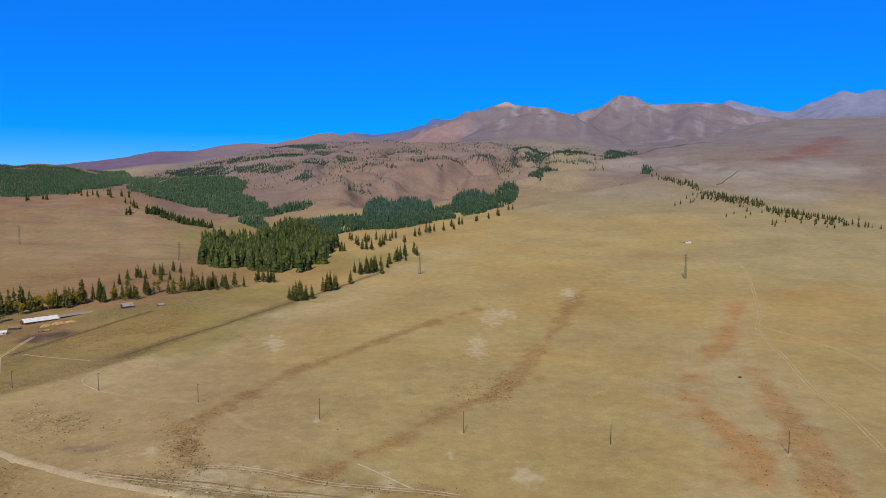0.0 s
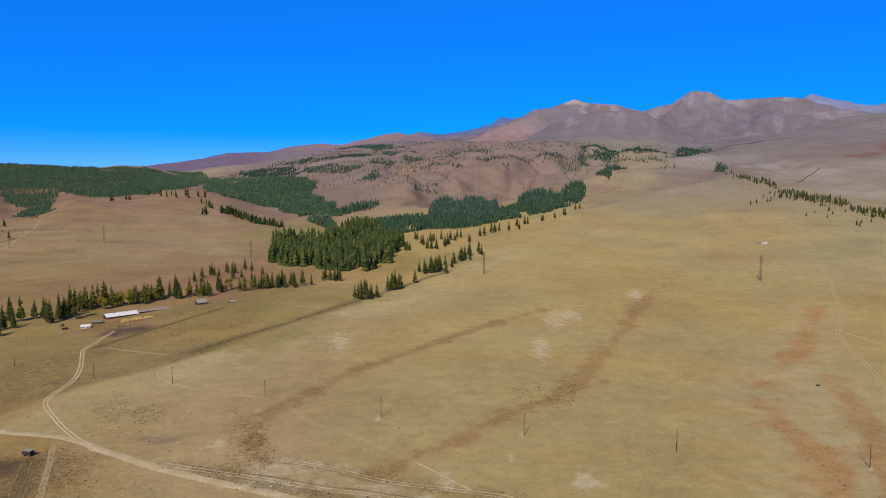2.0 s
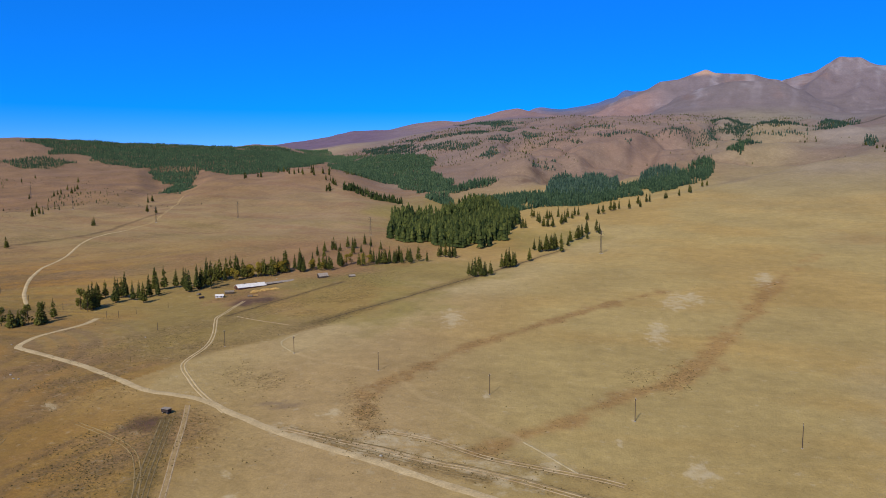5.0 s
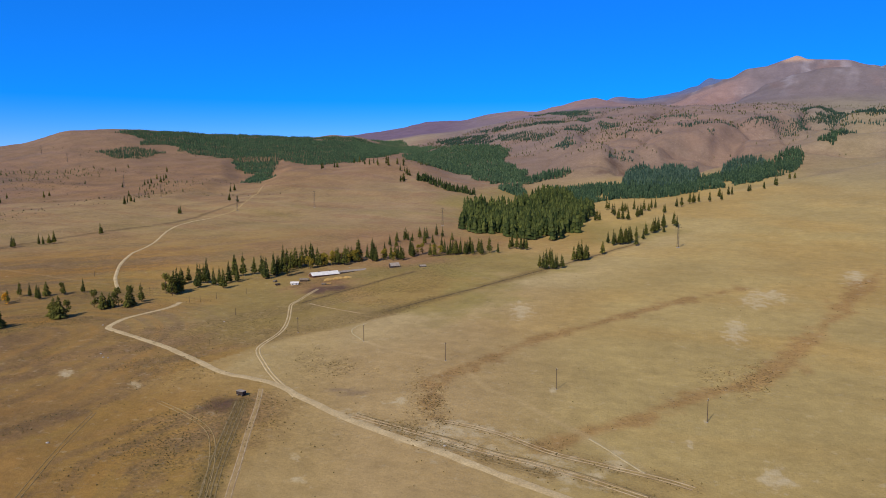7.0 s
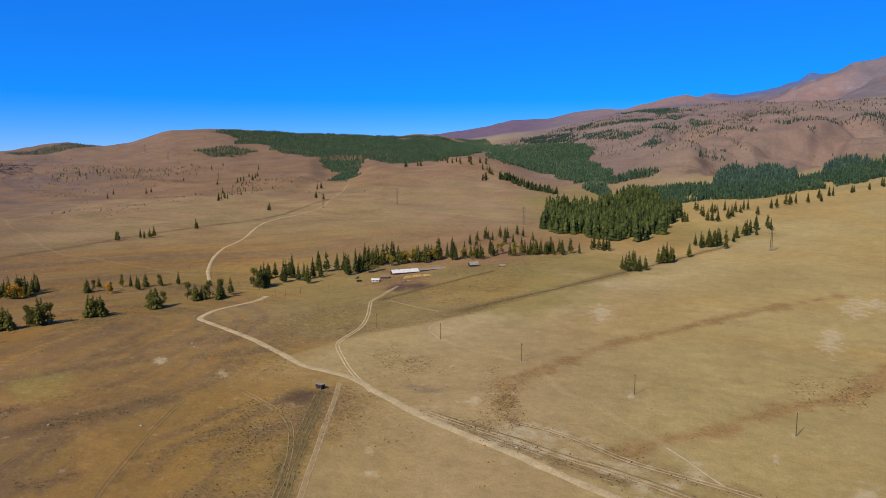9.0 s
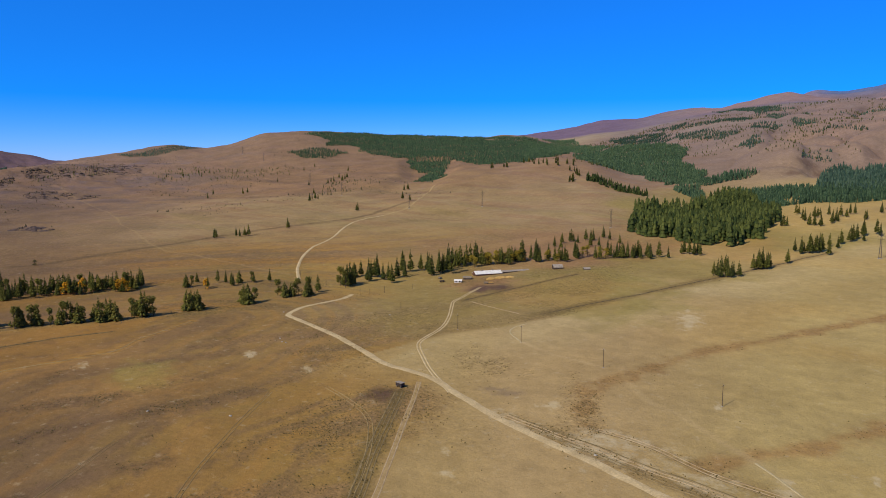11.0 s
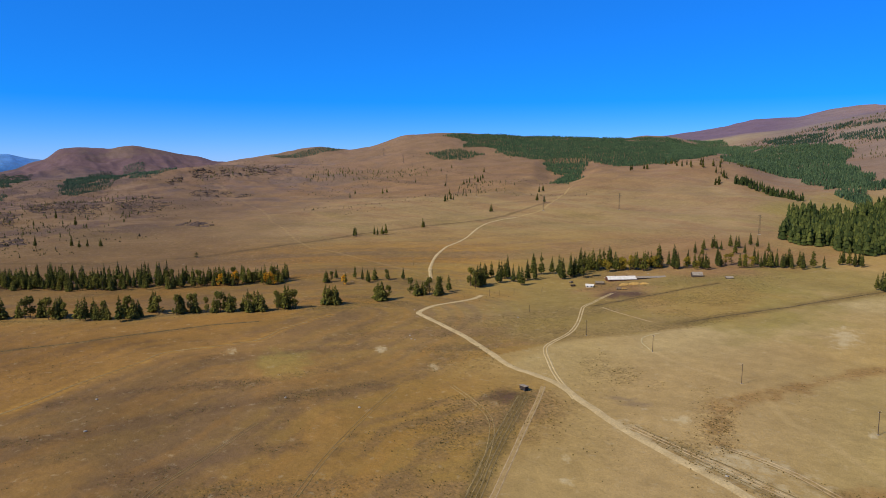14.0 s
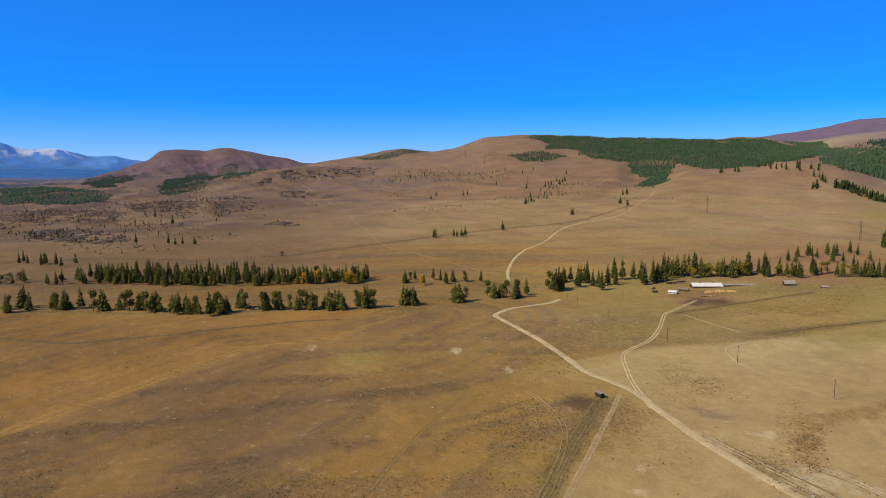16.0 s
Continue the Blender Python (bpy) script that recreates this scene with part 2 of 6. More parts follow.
# crest lines: (bearing, distance, height), reach of the slope, rounding, roughness
CRESTS = {
    "spur": ([(39, 1450, 44), (35.5, 1560, 66), (32.5, 1620, 82), (29, 1690, 95), (25.8, 1700, 106), (23.5, 1660, 99), (20.3, 1500, 68), (16.5, 1250, 34)], 330, 130, 3),
    "forest_hill": ([(64, 2500, 96), (60, 2600, 127), (56.3, 2700, 161), (54, 2700, 155), (52.6, 2700, 166), (49.4, 2700, 213), (47, 2700, 218), (43.4, 2800, 212),
                     (39, 2900, 204), (31.9, 3000, 199), (30.4, 3000, 210), (28.6, 3000, 203), (26.8, 3000, 186), (23.4, 3000, 168)], 620, 60, 6),
    "rocky_shoulder": ([(62, 2250, 92), (65.4, 2050, 86), (69.7, 2000, 70), (74.8, 1900, 34), (80, 1800, 12), (90, 1700, 4)], 300, 60, 9),
    "west_hill": ([(83, 3550, -6), (81.9, 3592, -7), (78.5, 3592, 63), (76.5, 3592, 105), (74.9, 3593, 159), (74.1, 3593, 170), (72.1, 3593, 163), (70.4, 3593, 180), (68.7, 3593, 165), (66.1, 3594, 129), (64.3, 3594, 104), (61.6, 3594, 76)], 330, 40, 26),
    "purple_ridge": ([(31, 4250, 225), (28.8, 4201, 252), (26.9, 4200, 270), (24.7, 4200, 292), (23.7, 4200, 313), (22.5, 4200, 333), (19.9, 4199, 338), (17.4, 4199, 377), (15.7, 4198, 390), (13.9, 4198, 383), (12.2, 4198, 418), (10.4, 4198, 450), (9.3, 4197, 461), (8.1, 4197, 436), (6.3, 4197, 395)], 800, 80, 12),
    "far_ridge": ([(10.4, 4748, 451), (8.6, 4747, 487), (7.4, 4747, 518), (5.8, 4747, 501), (4.0, 4747, 514), (3.1, 4746, 530), (1.7, 4746, 561), (0.8, 4746, 610), (0.1, 4746, 599), (-2.5, 4746, 592)], 600, 20, 26),
    "brown_mountain": ([(-0.6, 3496, 326), (-2.0, 3496, 393), (-3.3, 3495, 444), (-5.2, 3495, 482), (-7.0, 3495, 500), (-8.8, 3495, 499), (-10.2, 3494, 487), (-11.5, 3494, 450), (-12.9, 3494, 394), (-14.6, 3494, 321)], 330, 90, 8),
    "red_mountain": ([(-9.7, 4094, 537), (-12.0, 4094, 582), (-13.3, 4094, 627), (-13.9, 4094, 651), (-15.2, 4094, 654), (-15.8, 4094, 622), (-16.3, 4094, 605), (-18.4, 4093, 606), (-21.6, 4093, 593), (-22.8, 4093, 556), (-24.4, 4093, 519), (-26.3, 4092, 489)], 480, 50, 14),
    "grey_peaks": ([(-19, 4750, 600), (-21.2, 4713, 648), (-22.0, 4713, 687), (-24.0, 4713, 638), (-25.2, 4713, 609), (-26.3, 4712, 608), (-27.7, 4712, 655), (-28.6, 4712, 677), (-29.5, 4712, 708), (-30.5, 4712, 686), (-31.3, 4712, 701), (-32.1, 4712, 693), (-36, 4700, 720), (-46, 4700, 640), (-60, 4700, 600)], 600, 15, 34),
    "right_slope": ([(-14.8, 2874, 254), (-17.6, 2923, 288), (-20.1, 2983, 323), (-22.4, 3033, 366), (-24.4, 3073, 393), (-26.3, 3092, 399), (-28.1, 3112, 395), (-32.2, 3142, 393), (-45, 3200, 420), (-65, 3300, 380)], 600, 110, 10),
    "hazed_foothills": ([(100, 4450, 66), (90, 4450, 70), (85.7, 4450, 65), (82.3, 4450, 64), (78.6, 4450, 54), (72, 4450, 40)], 350, 60, 8),
    "snow_range": ([(105, 4800, 250), (90, 4800, 235), (85.6, 4800, 222), (84.3, 4800, 186), (82.2, 4800, 188), (80, 4800, 146), (78.6, 4800, 147), (76.7, 4800, 112), (74, 4800, 80)], 260, 10, 26),
    "red_top": ([(3.8, 4296, 396), (3.1, 4296, 431), (1.9, 4296, 483), (0.8, 4296, 521), (-0.6, 4296, 552), (-2.0, 4296, 604), (-2.9, 4295, 614), (-4.5, 4295, 651), (-5.0, 4295, 667), (-5.7, 4295, 643), (-6.6, 4295, 639), (-7.9, 4295, 627), (-9.7, 4294, 592), (-11.5, 4294, 549)], 420, 30, 22),
    # spurs that run down from the high crests
    "red_spur": ([(-13.9, 4054, 576), (-12.6, 3844, 516), (-11.4, 3644, 395)], 110, 45, 6),
    "red_spur_b": ([(-16.3, 4004, 521), (-15.4, 3744, 457), (-14.4, 3474, 341)], 110, 45, 6),
    "red_spur_c": ([(-19.7, 4003, 515), (-19.1, 3743, 459), (-18.1, 3413, 332)], 110, 45, 6),
    "brown_spur": ([(-6.8, 3445, 422), (-6.3, 3295, 369), (-5.4, 3115, 290)], 110, 45, 6),
    "brown_spur_b": ([(-3.4, 3445, 368), (-2.2, 3296, 349), (-0.8, 3126, 293)], 110, 45, 6),
    "brown_spur_c": ([(-9.7, 3444, 414), (-11.1, 3294, 361), (-12.0, 3114, 278)], 110, 45, 6),
    "top_spur": ([(-0.6, 4236, 472), (0.7, 4016, 437), (2.1, 3746, 353)], 110, 45, 6),
    "tongue": ([(14.1, 1430, 57), (11, 1540, 82), (9, 1640, 104), (6.9, 1690, 122), (6.2, 1760, 128)], 90, 20, 4),
    "behind": ([(-75, 3400, 300), (-110, 3600, 260), (-160, 3800, 220), (160, 3800, 180), (120, 4000, 120)], 600, 100, 20),
}
# valleys cut into the fan: (bearing, distance, depth, half width)
CUTS = [
    [(60, 560, 1.5, 60), (46, 570, 2, 60), (34, 660, 2, 80), (22, 850, 3, 110), (14, 1080, 7, 130), (8, 1350, 14, 125), (2, 1650, 28, 105), (-4, 1950, 42, 85), (-7.5, 2250, 40, 70), (-9, 2700, 12, 60)],
    [(14, 1080, 6, 110), (15.5, 1500, 22, 130), (17, 1800, 26, 150), (20, 2300, 34, 180), (23, 2800, 25, 200)],
    [(5.8, 1500, 12, 40), (6.3, 1700, 26, 45), (7.0, 1850, 14, 35)],
    [(3.0, 1480, 10, 45), (2.9, 1650, 22, 45), (2.2, 1820, 10, 35)],
    [(0.3, 1520, 10, 28), (0.0, 1720, 26, 34), (-0.8, 1920, 18, 30), (-2.4, 2080, 5, 24)],
    [(-3.4, 1650, 8, 26), (-5.6, 1830, 22, 30), (-5.2, 2030, 16, 30), (-4.4, 2200, 5, 24)],
    [(-7.2, 1850, 12, 24), (-6.8, 2050, 14, 24), (-6.2, 2250, 4, 24)],
    [(9.5, 1800, 8, 40), (8.2, 2050, 16, 50), (7.5, 2350, 8, 40)],
    [(5, 1080, 3, 60), (2, 1180, 6, 70), (-1, 1300, 11, 80), (-5, 1430, 18, 90), (-8.5, 1530, 24, 95), (-11.5, 1590, 26, 80), (-13.5, 1700, 14, 70), (-15, 1850, 6, 60)],
    [(-36, 1150, 3, 30), (-32.5, 1230, 4, 30), (-24, 1500, 5, 35), (-16.6, 2000, 9, 45), (-13, 2500, 18, 60)],
    [(44, 1050, 1, 40), (38.5, 1400, 6, 50), (36.3, 1750, 16, 60), (36.5, 2100, 14, 60)],
]


# height of the bench that the fan climbs to, by bearing
PLATEAU = ([-40, -18, -13.7, -11.5, -7.5, -2.9, 1.3, 4.1, 8.7, 10.5, 13.1, 15.3, 17.5, 20.0, 22.4, 24.4, 27, 31], [255, 248, 235, 245, 257, 278, 286, 295, 294, 287, 265, 239, 216, 186, 167, 145, 125, 110])


def fan(x, y):
    """The alluvial fan: level at the river, steepening towards the mountains."""
    u = x * math.sin(radians(14)) + y * math.cos(radians(14))
    v = np.clip(u - 300, 0, None)
    rise = np.where(v < 1400, 6.5e-5 * v * v, 127.4 + 0.182 * (v - 1400))
    bearing = np.degrees(np.arctan2(-x, y))
    cap = np.interp(bearing, *PLATEAU) + 0.01 * (u - 2850)
    k = 22.0
    r = np.hypot(x, y)
    swell = np.interp(r, (200, 400, 600, 1000, 1400, 1900), (0, 1.5, 2.8, 4.2, 5.6, 5.0)) * smooth(35, 22, bearing)
    swell = swell + 4 * smooth(950, 1300, r) * np.exp(-((bearing - 14) / 8) ** 2)
    return rise - k * np.logaddexp(0, (rise - cap) / k) + swell


def height(x, y):
    x, y = np.asarray(x, float), np.asarray(y, float)
    r = np.hypot(x, y)
    base = fan(x, y)
    far = smooth(500, 2600, r)
    wob = 1 + 0.10 * fbm(x / 300, y / 300, 3, 40)
    tall, power = 0.0, 6.0
    rough, near_crest = np.zeros_like(base), np.full(base.shape, 1e5)
    for pts, reach, soft, rgh in CRESTS.values():
        d, zc = along(pts, x, y)
        e = np.clip(zc + 8 - base, 0, None) * np.exp(-(np.sqrt(d * d + soft * soft) - soft) * wob / reach)
        tall = tall + e ** power
        rough = np.maximum(rough, rgh * np.exp(-d / (reach * 0.8)) * smooth(0, 25, e) * (0.35 + 0.65 * smooth(0, 220, d)))
        near_crest = np.minimum(near_crest, d)
    z = base + 3 * np.logaddexp(0, (tall ** (1 / power) - 9) / 3)
    for pts in CUTS:
        d, depth, half = along(pts, x, y)
        z = z - depth * (1 - smooth(0.55, 1.6, d / half))
        rough = np.maximum(rough, 0.22 * depth * np.exp(-((d / half - 1.25) / 0.45) ** 2))
    b = np.degrees(np.arctan2(-x, y))
    mid = smooth(1450, 1750, r) * smooth(3000, 2500, r) * smooth(15, 9, b) * smooth(-15, -9, b)
    z = z + mid * (40 * np.sqrt(np.abs(value_noise(x / 210 + 3.3, y / 210, 51)) + 0.01) - 28 + 10 * np.abs(value_noise(x / 75, y / 75, 52)))
    z = z + smooth(3000, 3400, r) * smooth(6, 2, b) * smooth(4500, 4200, r) * smooth(20, 240, near_crest) * (62 * np.sqrt(np.abs(value_noise(x / 330 + 0.6, y / 420, 57)) + 0.004) - 34)
    rock = smooth(1500, 1800, r) * smooth(50, 62, b) * smooth(2300, 2100, r)
    z = z + rock * 9 * np.clip(ridged(x / 60, y / 60, 4, 71) - 0.25, 0, 1) * smooth(-0.1, 0.25, fbm(x / 240, y / 240, 3, 72))
    z = z + rough * (ridged(x / 260, y / 260, 5, 3) - 0.22) * smooth(700, 1500, r)
    z = z + np.clip(rough - 20, 0, 16) * 1.6 * (ridged(x / 110, y / 110, 5, 44) - 0.25)
    z = z + far * 5 * fbm(x / 420, y / 420, 4, 9)
    hills = smooth(850, 1300, r) * smooth(3200, 2800, r) * smooth(14, 24, b)
    z = z + hills * (9 * (ridged(x / 420, y / 420, 4, 61) - 0.22) + 2.5 * (ridged(x / 120, y / 120, 4, 62) - 0.22))
    far_west = smooth(3050, 3250, r) * smooth(4000, 3850, r) * smooth(62, 66, b)
    z = z + far_west * smooth(10, 160, near_crest) * 16 * (ridged(x / 150, y / 150, 5, 64) - 0.22)
    bench = smooth(1500, 1620, r) * smooth(2250, 2000, r) * smooth(13, 9, b) * smooth(-12, -8, b)
    z = z + bench * 3 * (ridged(b * 0.9, r / 500, 4, 63) - 0.22)
    z = z + (0.5 + 1.0 * smooth(300, 900, r)) * fbm(x / 70, y / 70, 4, 20)
    return z
# -- end of land ----------------------------------------------------------------------------



# lines on the ground, as (bearing, distance) --------------------------------------------------
MAIN_ROAD = [(3.0, 190), (7.6, 199), (12.06, 208), (16.15, 218), (19.07, 227), (21.9, 237), (25.1, 249), (28.4, 265), (30.0, 275), (31.8, 289), (33.6, 304), (35.4, 323), (37.68, 338), (39.59, 349), (41.6, 375), (43.61, 405), (45.61, 435), (47.51, 464), (47.77, 473), (47.41, 483), (46.5, 499), (44.88, 513), (43.5, 526), (42.61, 545)]
HILL_ROAD = [(46.96, 620), (47.06, 667), (46.69, 734), (45.95, 798), (44.64, 856), (43.89, 909), (43.05, 978), (41.96, 1025), (40.11, 1072), (38.05, 1138),
    (36.84, 1281), (35.88, 1494)]
FARM_ROAD = [(34.04, 305), (34.73, 317), (35.41, 329), (36.09, 346), (36.53, 364), (36.88, 380), (36.82, 391), (36.25, 402), (35.32, 417), (34.7, 435), (34.36, 458), (34.21, 484), (34.06, 503), (33.4, 517), (32.46, 541), (31.9, 556)]
SOUTH_TRACK = [(36.78, 320), (37.16, 299), (37.61, 281), (38.11, 265), (38.56, 250), (39.09, 235), (39.63, 222), (40.07, 212), (41.7, 186)]
SOUTH_TRACK_B = [(38.38, 306), (38.89, 289), (39.49, 272), (40.17, 254), (40.62, 243), (41.17, 229), (41.9, 211), (43.6, 186)]
FAN_TRACK = [(-32.37, 311), (-29.98, 355), (-27.78, 392), (-26.09, 445), (-24.76, 493), (-23.99, 537), (-24.21, 589), (-23.83, 670), (-23.45, 756), (-22.95, 823)]
FAN_TRACK_B = [(-32.39, 446), (-30.02, 483), (-27.83, 505), (-25.94, 525), (-23.99, 547)]
HILL_PATH = [(64.04, 1808), (63.13, 1603), (61.04, 1349), (60.45, 1176), (60.24, 1107), (59.19, 1013), (58.20, 891), (57.14, 833), (54.98, 787), (51.84, 717),
    (49.41, 666), (47.58, 639)]
FOOT_TRACK = [(87.80, 855), (83.74, 835), (79.32, 825), (73.30, 773), (65.90, 780), (59.49, 848), (52.96, 936), (47.36, 995), (42.77, 1043), (41.00, 1097),
    (37.53, 1207)]
WHEEL_RUTS = [(1.5, 207), (5.9, 214), (9.55, 221), (14.26, 230), (16.18, 233), (19.08, 240), (21.52, 248), (23.96, 255), (26.39, 264), (29.29, 277)]
WHEEL_RUTS_B = [(0.77, 223), (2.9, 226), (7.32, 231), (11.93, 238), (14.3, 245), (16.69, 254), (19.59, 262), (21.53, 266)]
POLE_PATH = [(28.24, 391), (29.11, 408), (29.13, 420), (28.45, 428), (27.87, 432)]
POLE_TRACK = [(21.21, 347), (25.44, 366), (28.24, 391)]
PALE_TRACK = [(9.21, 254), (7.82, 246), (6.45, 238), (4.65, 229)]
FAINT_PATH = [(19.35, 327), (17.71, 305), (15.09, 291), (12.48, 272), (9.21, 255)]
DRY_CREEK = [(22.26, 269), (22.7, 283), (22.8, 297), (22.42, 311), (21.55, 321), (20.12, 333), (18.22, 347), (16.34, 364), (14.49, 382), (12.2, 401), (9.52, 424), (6.49, 457), (3.57, 491), (0.76, 524), (-2.3, 562)]
CREEK_B = [(13.34, 241), (9.67, 258), (7.45, 268), (4.42, 283), (1.55, 308), (-0.83, 324), (-3.48, 346), (-5.24, 379), (-6.57, 421), (-7.7, 463), (-10.74, 630), (-13.08, 760)]
RUST_A = [(-23.05, 247), (-23.7, 261), (-23.94, 279), (-23.15, 290), (-21.93, 303), (-20.92, 318), (-19.89, 335), (-19.21, 362), (-19.16, 388), (-19.8, 417), (-21.01, 456), (-21.87, 501), (-22.39, 561), (-22.62, 615)]
RUST_B = [(-28.87, 259), (-28.13, 274), (-27.25, 296), (-26.5, 315), (-26.21, 336), (-25.56, 352), (-24.76, 376), (-23.98, 394), (-23.12, 423)]
OLD_RUTS = [(44.6, 317), (43.06, 301), (41.75, 286), (41.02, 274), (40.82, 262), (41.0, 243), (41.6, 224), (42.39, 211)]
SIDE_RUTS = [(12.34, 221), (16.16, 227), (19.08, 235), (21.52, 243), (23.96, 251), (26.88, 264)]
FLAT_TRACK = [(70.65, 218), (68.85, 229), (66.1, 243), (63.32, 260), (60.98, 277)]
FLAT_TRACK_B = [(57.62, 210), (55.34, 236), (53.51, 257), (51.51, 283), (49.2, 315)]
BANK_LINE = [(85.91, 481), (81.61, 448), (77.73, 446), (74.45, 445), (71.46, 449), (68.37, 453), (64.74, 461), (61.0, 462)]
SCARP = [(39.63, 354), (36.19, 394), (32.83, 424), (27.63, 468), (22.10, 504), (19.14, 531)]
SCARP_B = [(37.77, 387), (34.43, 409), (30.14, 424), (25.06, 452), (18.62, 520), (13.16, 594), (8.42, 694), (2.65, 866), (-2.63, 1116), (-6.86, 1309)]
DITCH = [(26.21, 461), (22.92, 489), (18.59, 533), (15.44, 574), (13.14, 607), (9.38, 672), (5.57, 750)]
FIELD_BANK = [(33.25, 506), (30.18, 535), (27.34, 561), (23.90, 599)]
FIELD_PATH = [(32.54, 501), (30.64, 480), (28.50, 460)]
SLOPE_DITCH = [(-21.17, 1517), (-21.97, 1627), (-22.68, 1696)]
SLOPE_EDGE = [(-13.56, 1989), (-15.41, 2220), (-17.77, 2227), (-20.15, 2492)]
BANK_WEST = [(85.87, 588), (83.78, 561), (81.22, 544), (77.34, 522), (73.63, 507), (70.18, 492), (68.41, 499), (64.79, 502), (61.06, 499), (58.22, 500), (53.45, 508)]
ORANGE_LINE = [(86.06, 308), (82.41, 321), (78.52, 336), (76.07, 350), (74.4, 361), (70.08, 385), (68.31, 400), (64.65, 404), (60.91, 412), (59.06, 436), (55.3, 470)]


def eased(points, step=30.0):
    """The same line with rounded bends, still as (bearing, distance)."""
    p = np.array([polar(*q) for q in points])
    p = np.vstack([2 * p[0] - p[1], p, 2 * p[-1] - p[-2]])
    out = []
    for k in range(1, len(p) - 2):
        for t in np.linspace(0, 1, max(2, int(np.hypot(*(p[k + 1] - p[k])) / step)), endpoint=False):
            q = 0.5 * (2 * p[k] + (p[k + 1] - p[k - 1]) * t + (2 * p[k - 1] - 5 * p[k] + 4 * p[k + 1] - p[k + 2]) * t ** 2 + (3 * p[k] - p[k - 1] - 3 * p[k + 1] + p[k + 2]) * t ** 3)
            out.append((math.degrees(math.atan2(-q[0], q[1])), math.hypot(*q)))
    return out + [tuple(points[-1])]


DRY_CREEK, CREEK_B, RUST_A, RUST_B = (eased(q) for q in (DRY_CREEK, CREEK_B, RUST_A, RUST_B))


def line_mask(points, x, y, width, warp=0.4, seed=1):
    """1 on a line of points, fading past its width, with a ragged edge."""
    corners = np.array([polar(*p) for p in points])
    lo, hi = corners.min(0) - 6 * width, corners.max(0) + 6 * width
    out = np.zeros(len(x))
    near = np.flatnonzero((x > lo[0]) & (x < hi[0]) & (y > lo[1]) & (y < hi[1]))
    x, y = x[near], y[near]
    d = along([(*p, 0.0) for p in points], x, y)[0]
    d = d * (1 + warp * fbm(x / 9, y / 9, 3, seed)) + width * warp * fbm(x / 25, y / 25, 3, seed + 5)
    out[near] = 1 - smooth(0.2, 1.5, d / width)
    return out


def patch_mask(bearing, dist, across, deep, x, y, seed=1, ragged=0.8):
    px, py = polar(bearing, dist)
    out, big = np.zeros(len(x)), 2 * max(across, deep)
    near = np.flatnonzero((np.abs(x - px) < big) & (np.abs(y - py) < big))
    x, y = x[near], y[near]
    s, c = math.sin(radians(bearing)), math.cos(radians(bearing))
    a, b = (x - px) * c + (y - py) * s, -(x - px) * s + (y - py) * c
    q = np.sqrt((a / across) ** 2 + (b / deep) ** 2) + ragged * fbm(x / (across * 0.4), y / (across * 0.4), 5, seed)
    out[near] = 1 - smooth(0.25, 1.2, q)
    return out


def side_of(points, x, y):
    """Signed distance to a line: positive to the right of its direction."""
    best, sign = np.full(x.shape, 1e12), np.zeros(x.shape)
    for p, q in zip(points, points[1:]):
        (ax, ay), (bx, by) = polar(*p), polar(*q)
        dx, dy = bx - ax, by - ay
        t = np.clip(((x - ax) * dx + (y - ay) * dy) / (dx * dx + dy * dy), 0, 1)
        d = np.hypot(x - ax - t * dx, y - ay - t * dy)
        sign = np.where(d < best, np.sign((x - ax) * dy - (y - ay) * dx), sign)
        best = np.minimum(best, d)
    return best * sign


PALE_PATCHES = [(20.64, 263, 9, 2), (11.94, 235, 22, 3), (7.03, 242, 8, 2), (21.88, 238, 8, 2), (-5.44, 239, 16, 3), (34.39, 242, 5, 2), (34.00, 223, 8, 2),
    (25.69, 289, 10, 1.5)] + [(14.96, 461, 9, 9), (-1.78, 436, 9, 10), (-4.11, 541, 14, 6), (-9.57, 627, 8, 8), (-5.07, 241, 9, 7), (20.40, 257, 9, 2), (12.30, 307, 3, 3),
    (0.09, 283, 2, 2), (-25.94, 289, 3, 2), (1.12, 259, 4, 3), (-3.13, 521, 10, 6)] + [(50.87, 381, 5, 3), (63.14, 390, 5, 3), (20.30, 257, 8, 4), (25.28, 290, 7, 3), (46.22, 346, 5, 3)]
GREY_PATCHES = [(29.28, 304, 19, 1.6), (30.4, 310, 12, 1.4)]
DARK_PATCHES = [(39.76, 304, 19, 5), (31.83, 550, 12, 5), (30.18, 553, 10, 4)]
SCARP_PATCHES = [(7.46, 1628, 9, 2), (8.31, 1510, 9, 2), (6.78, 1589, 9, 2)]
EARTH_PATCHES = [(29.94, 569, 34, 10), (32.54, 572, 26, 8), (22.68, 731, 60, 25)] + [(26.42, 753, 90, 30),]
GREEN_PATCHES = [(23.55, 549, 60, 25), (19.79, 513, 40, 18), (17.56, 626, 60, 20), (9.31, 818, 60, 15), (16.38, 1189, 60, 20)] + [(58.89, 360, 22, 10),]
ORANGE_PATCHES = [(58.84, 345, 45, 9), (55.63, 277, 22, 16), (74.43, 387, 70, 14), (81.66, 357, 60, 20), (62.81, 412, 60, 9), (78.52, 243, 50, 20),
    (67.97, 487, 150, 14)] + [(24.49, 531, 60, 14), (14.03, 760, 60, 16)] + [(-22.36, 514, 16, 8), (-21.67, 283, 6, 12), (-17.05, 870, 40, 8), (-28.95, 701, 30, 8)]
RED_PATCHES = [(-27.93, 2110, 13, 9), (-27.25, 2030, 10, 5), (-24.95, 1895, 9, 2), (-26.03, 1921, 9, 2.5), (-28.83, 2307, 10, 8)]
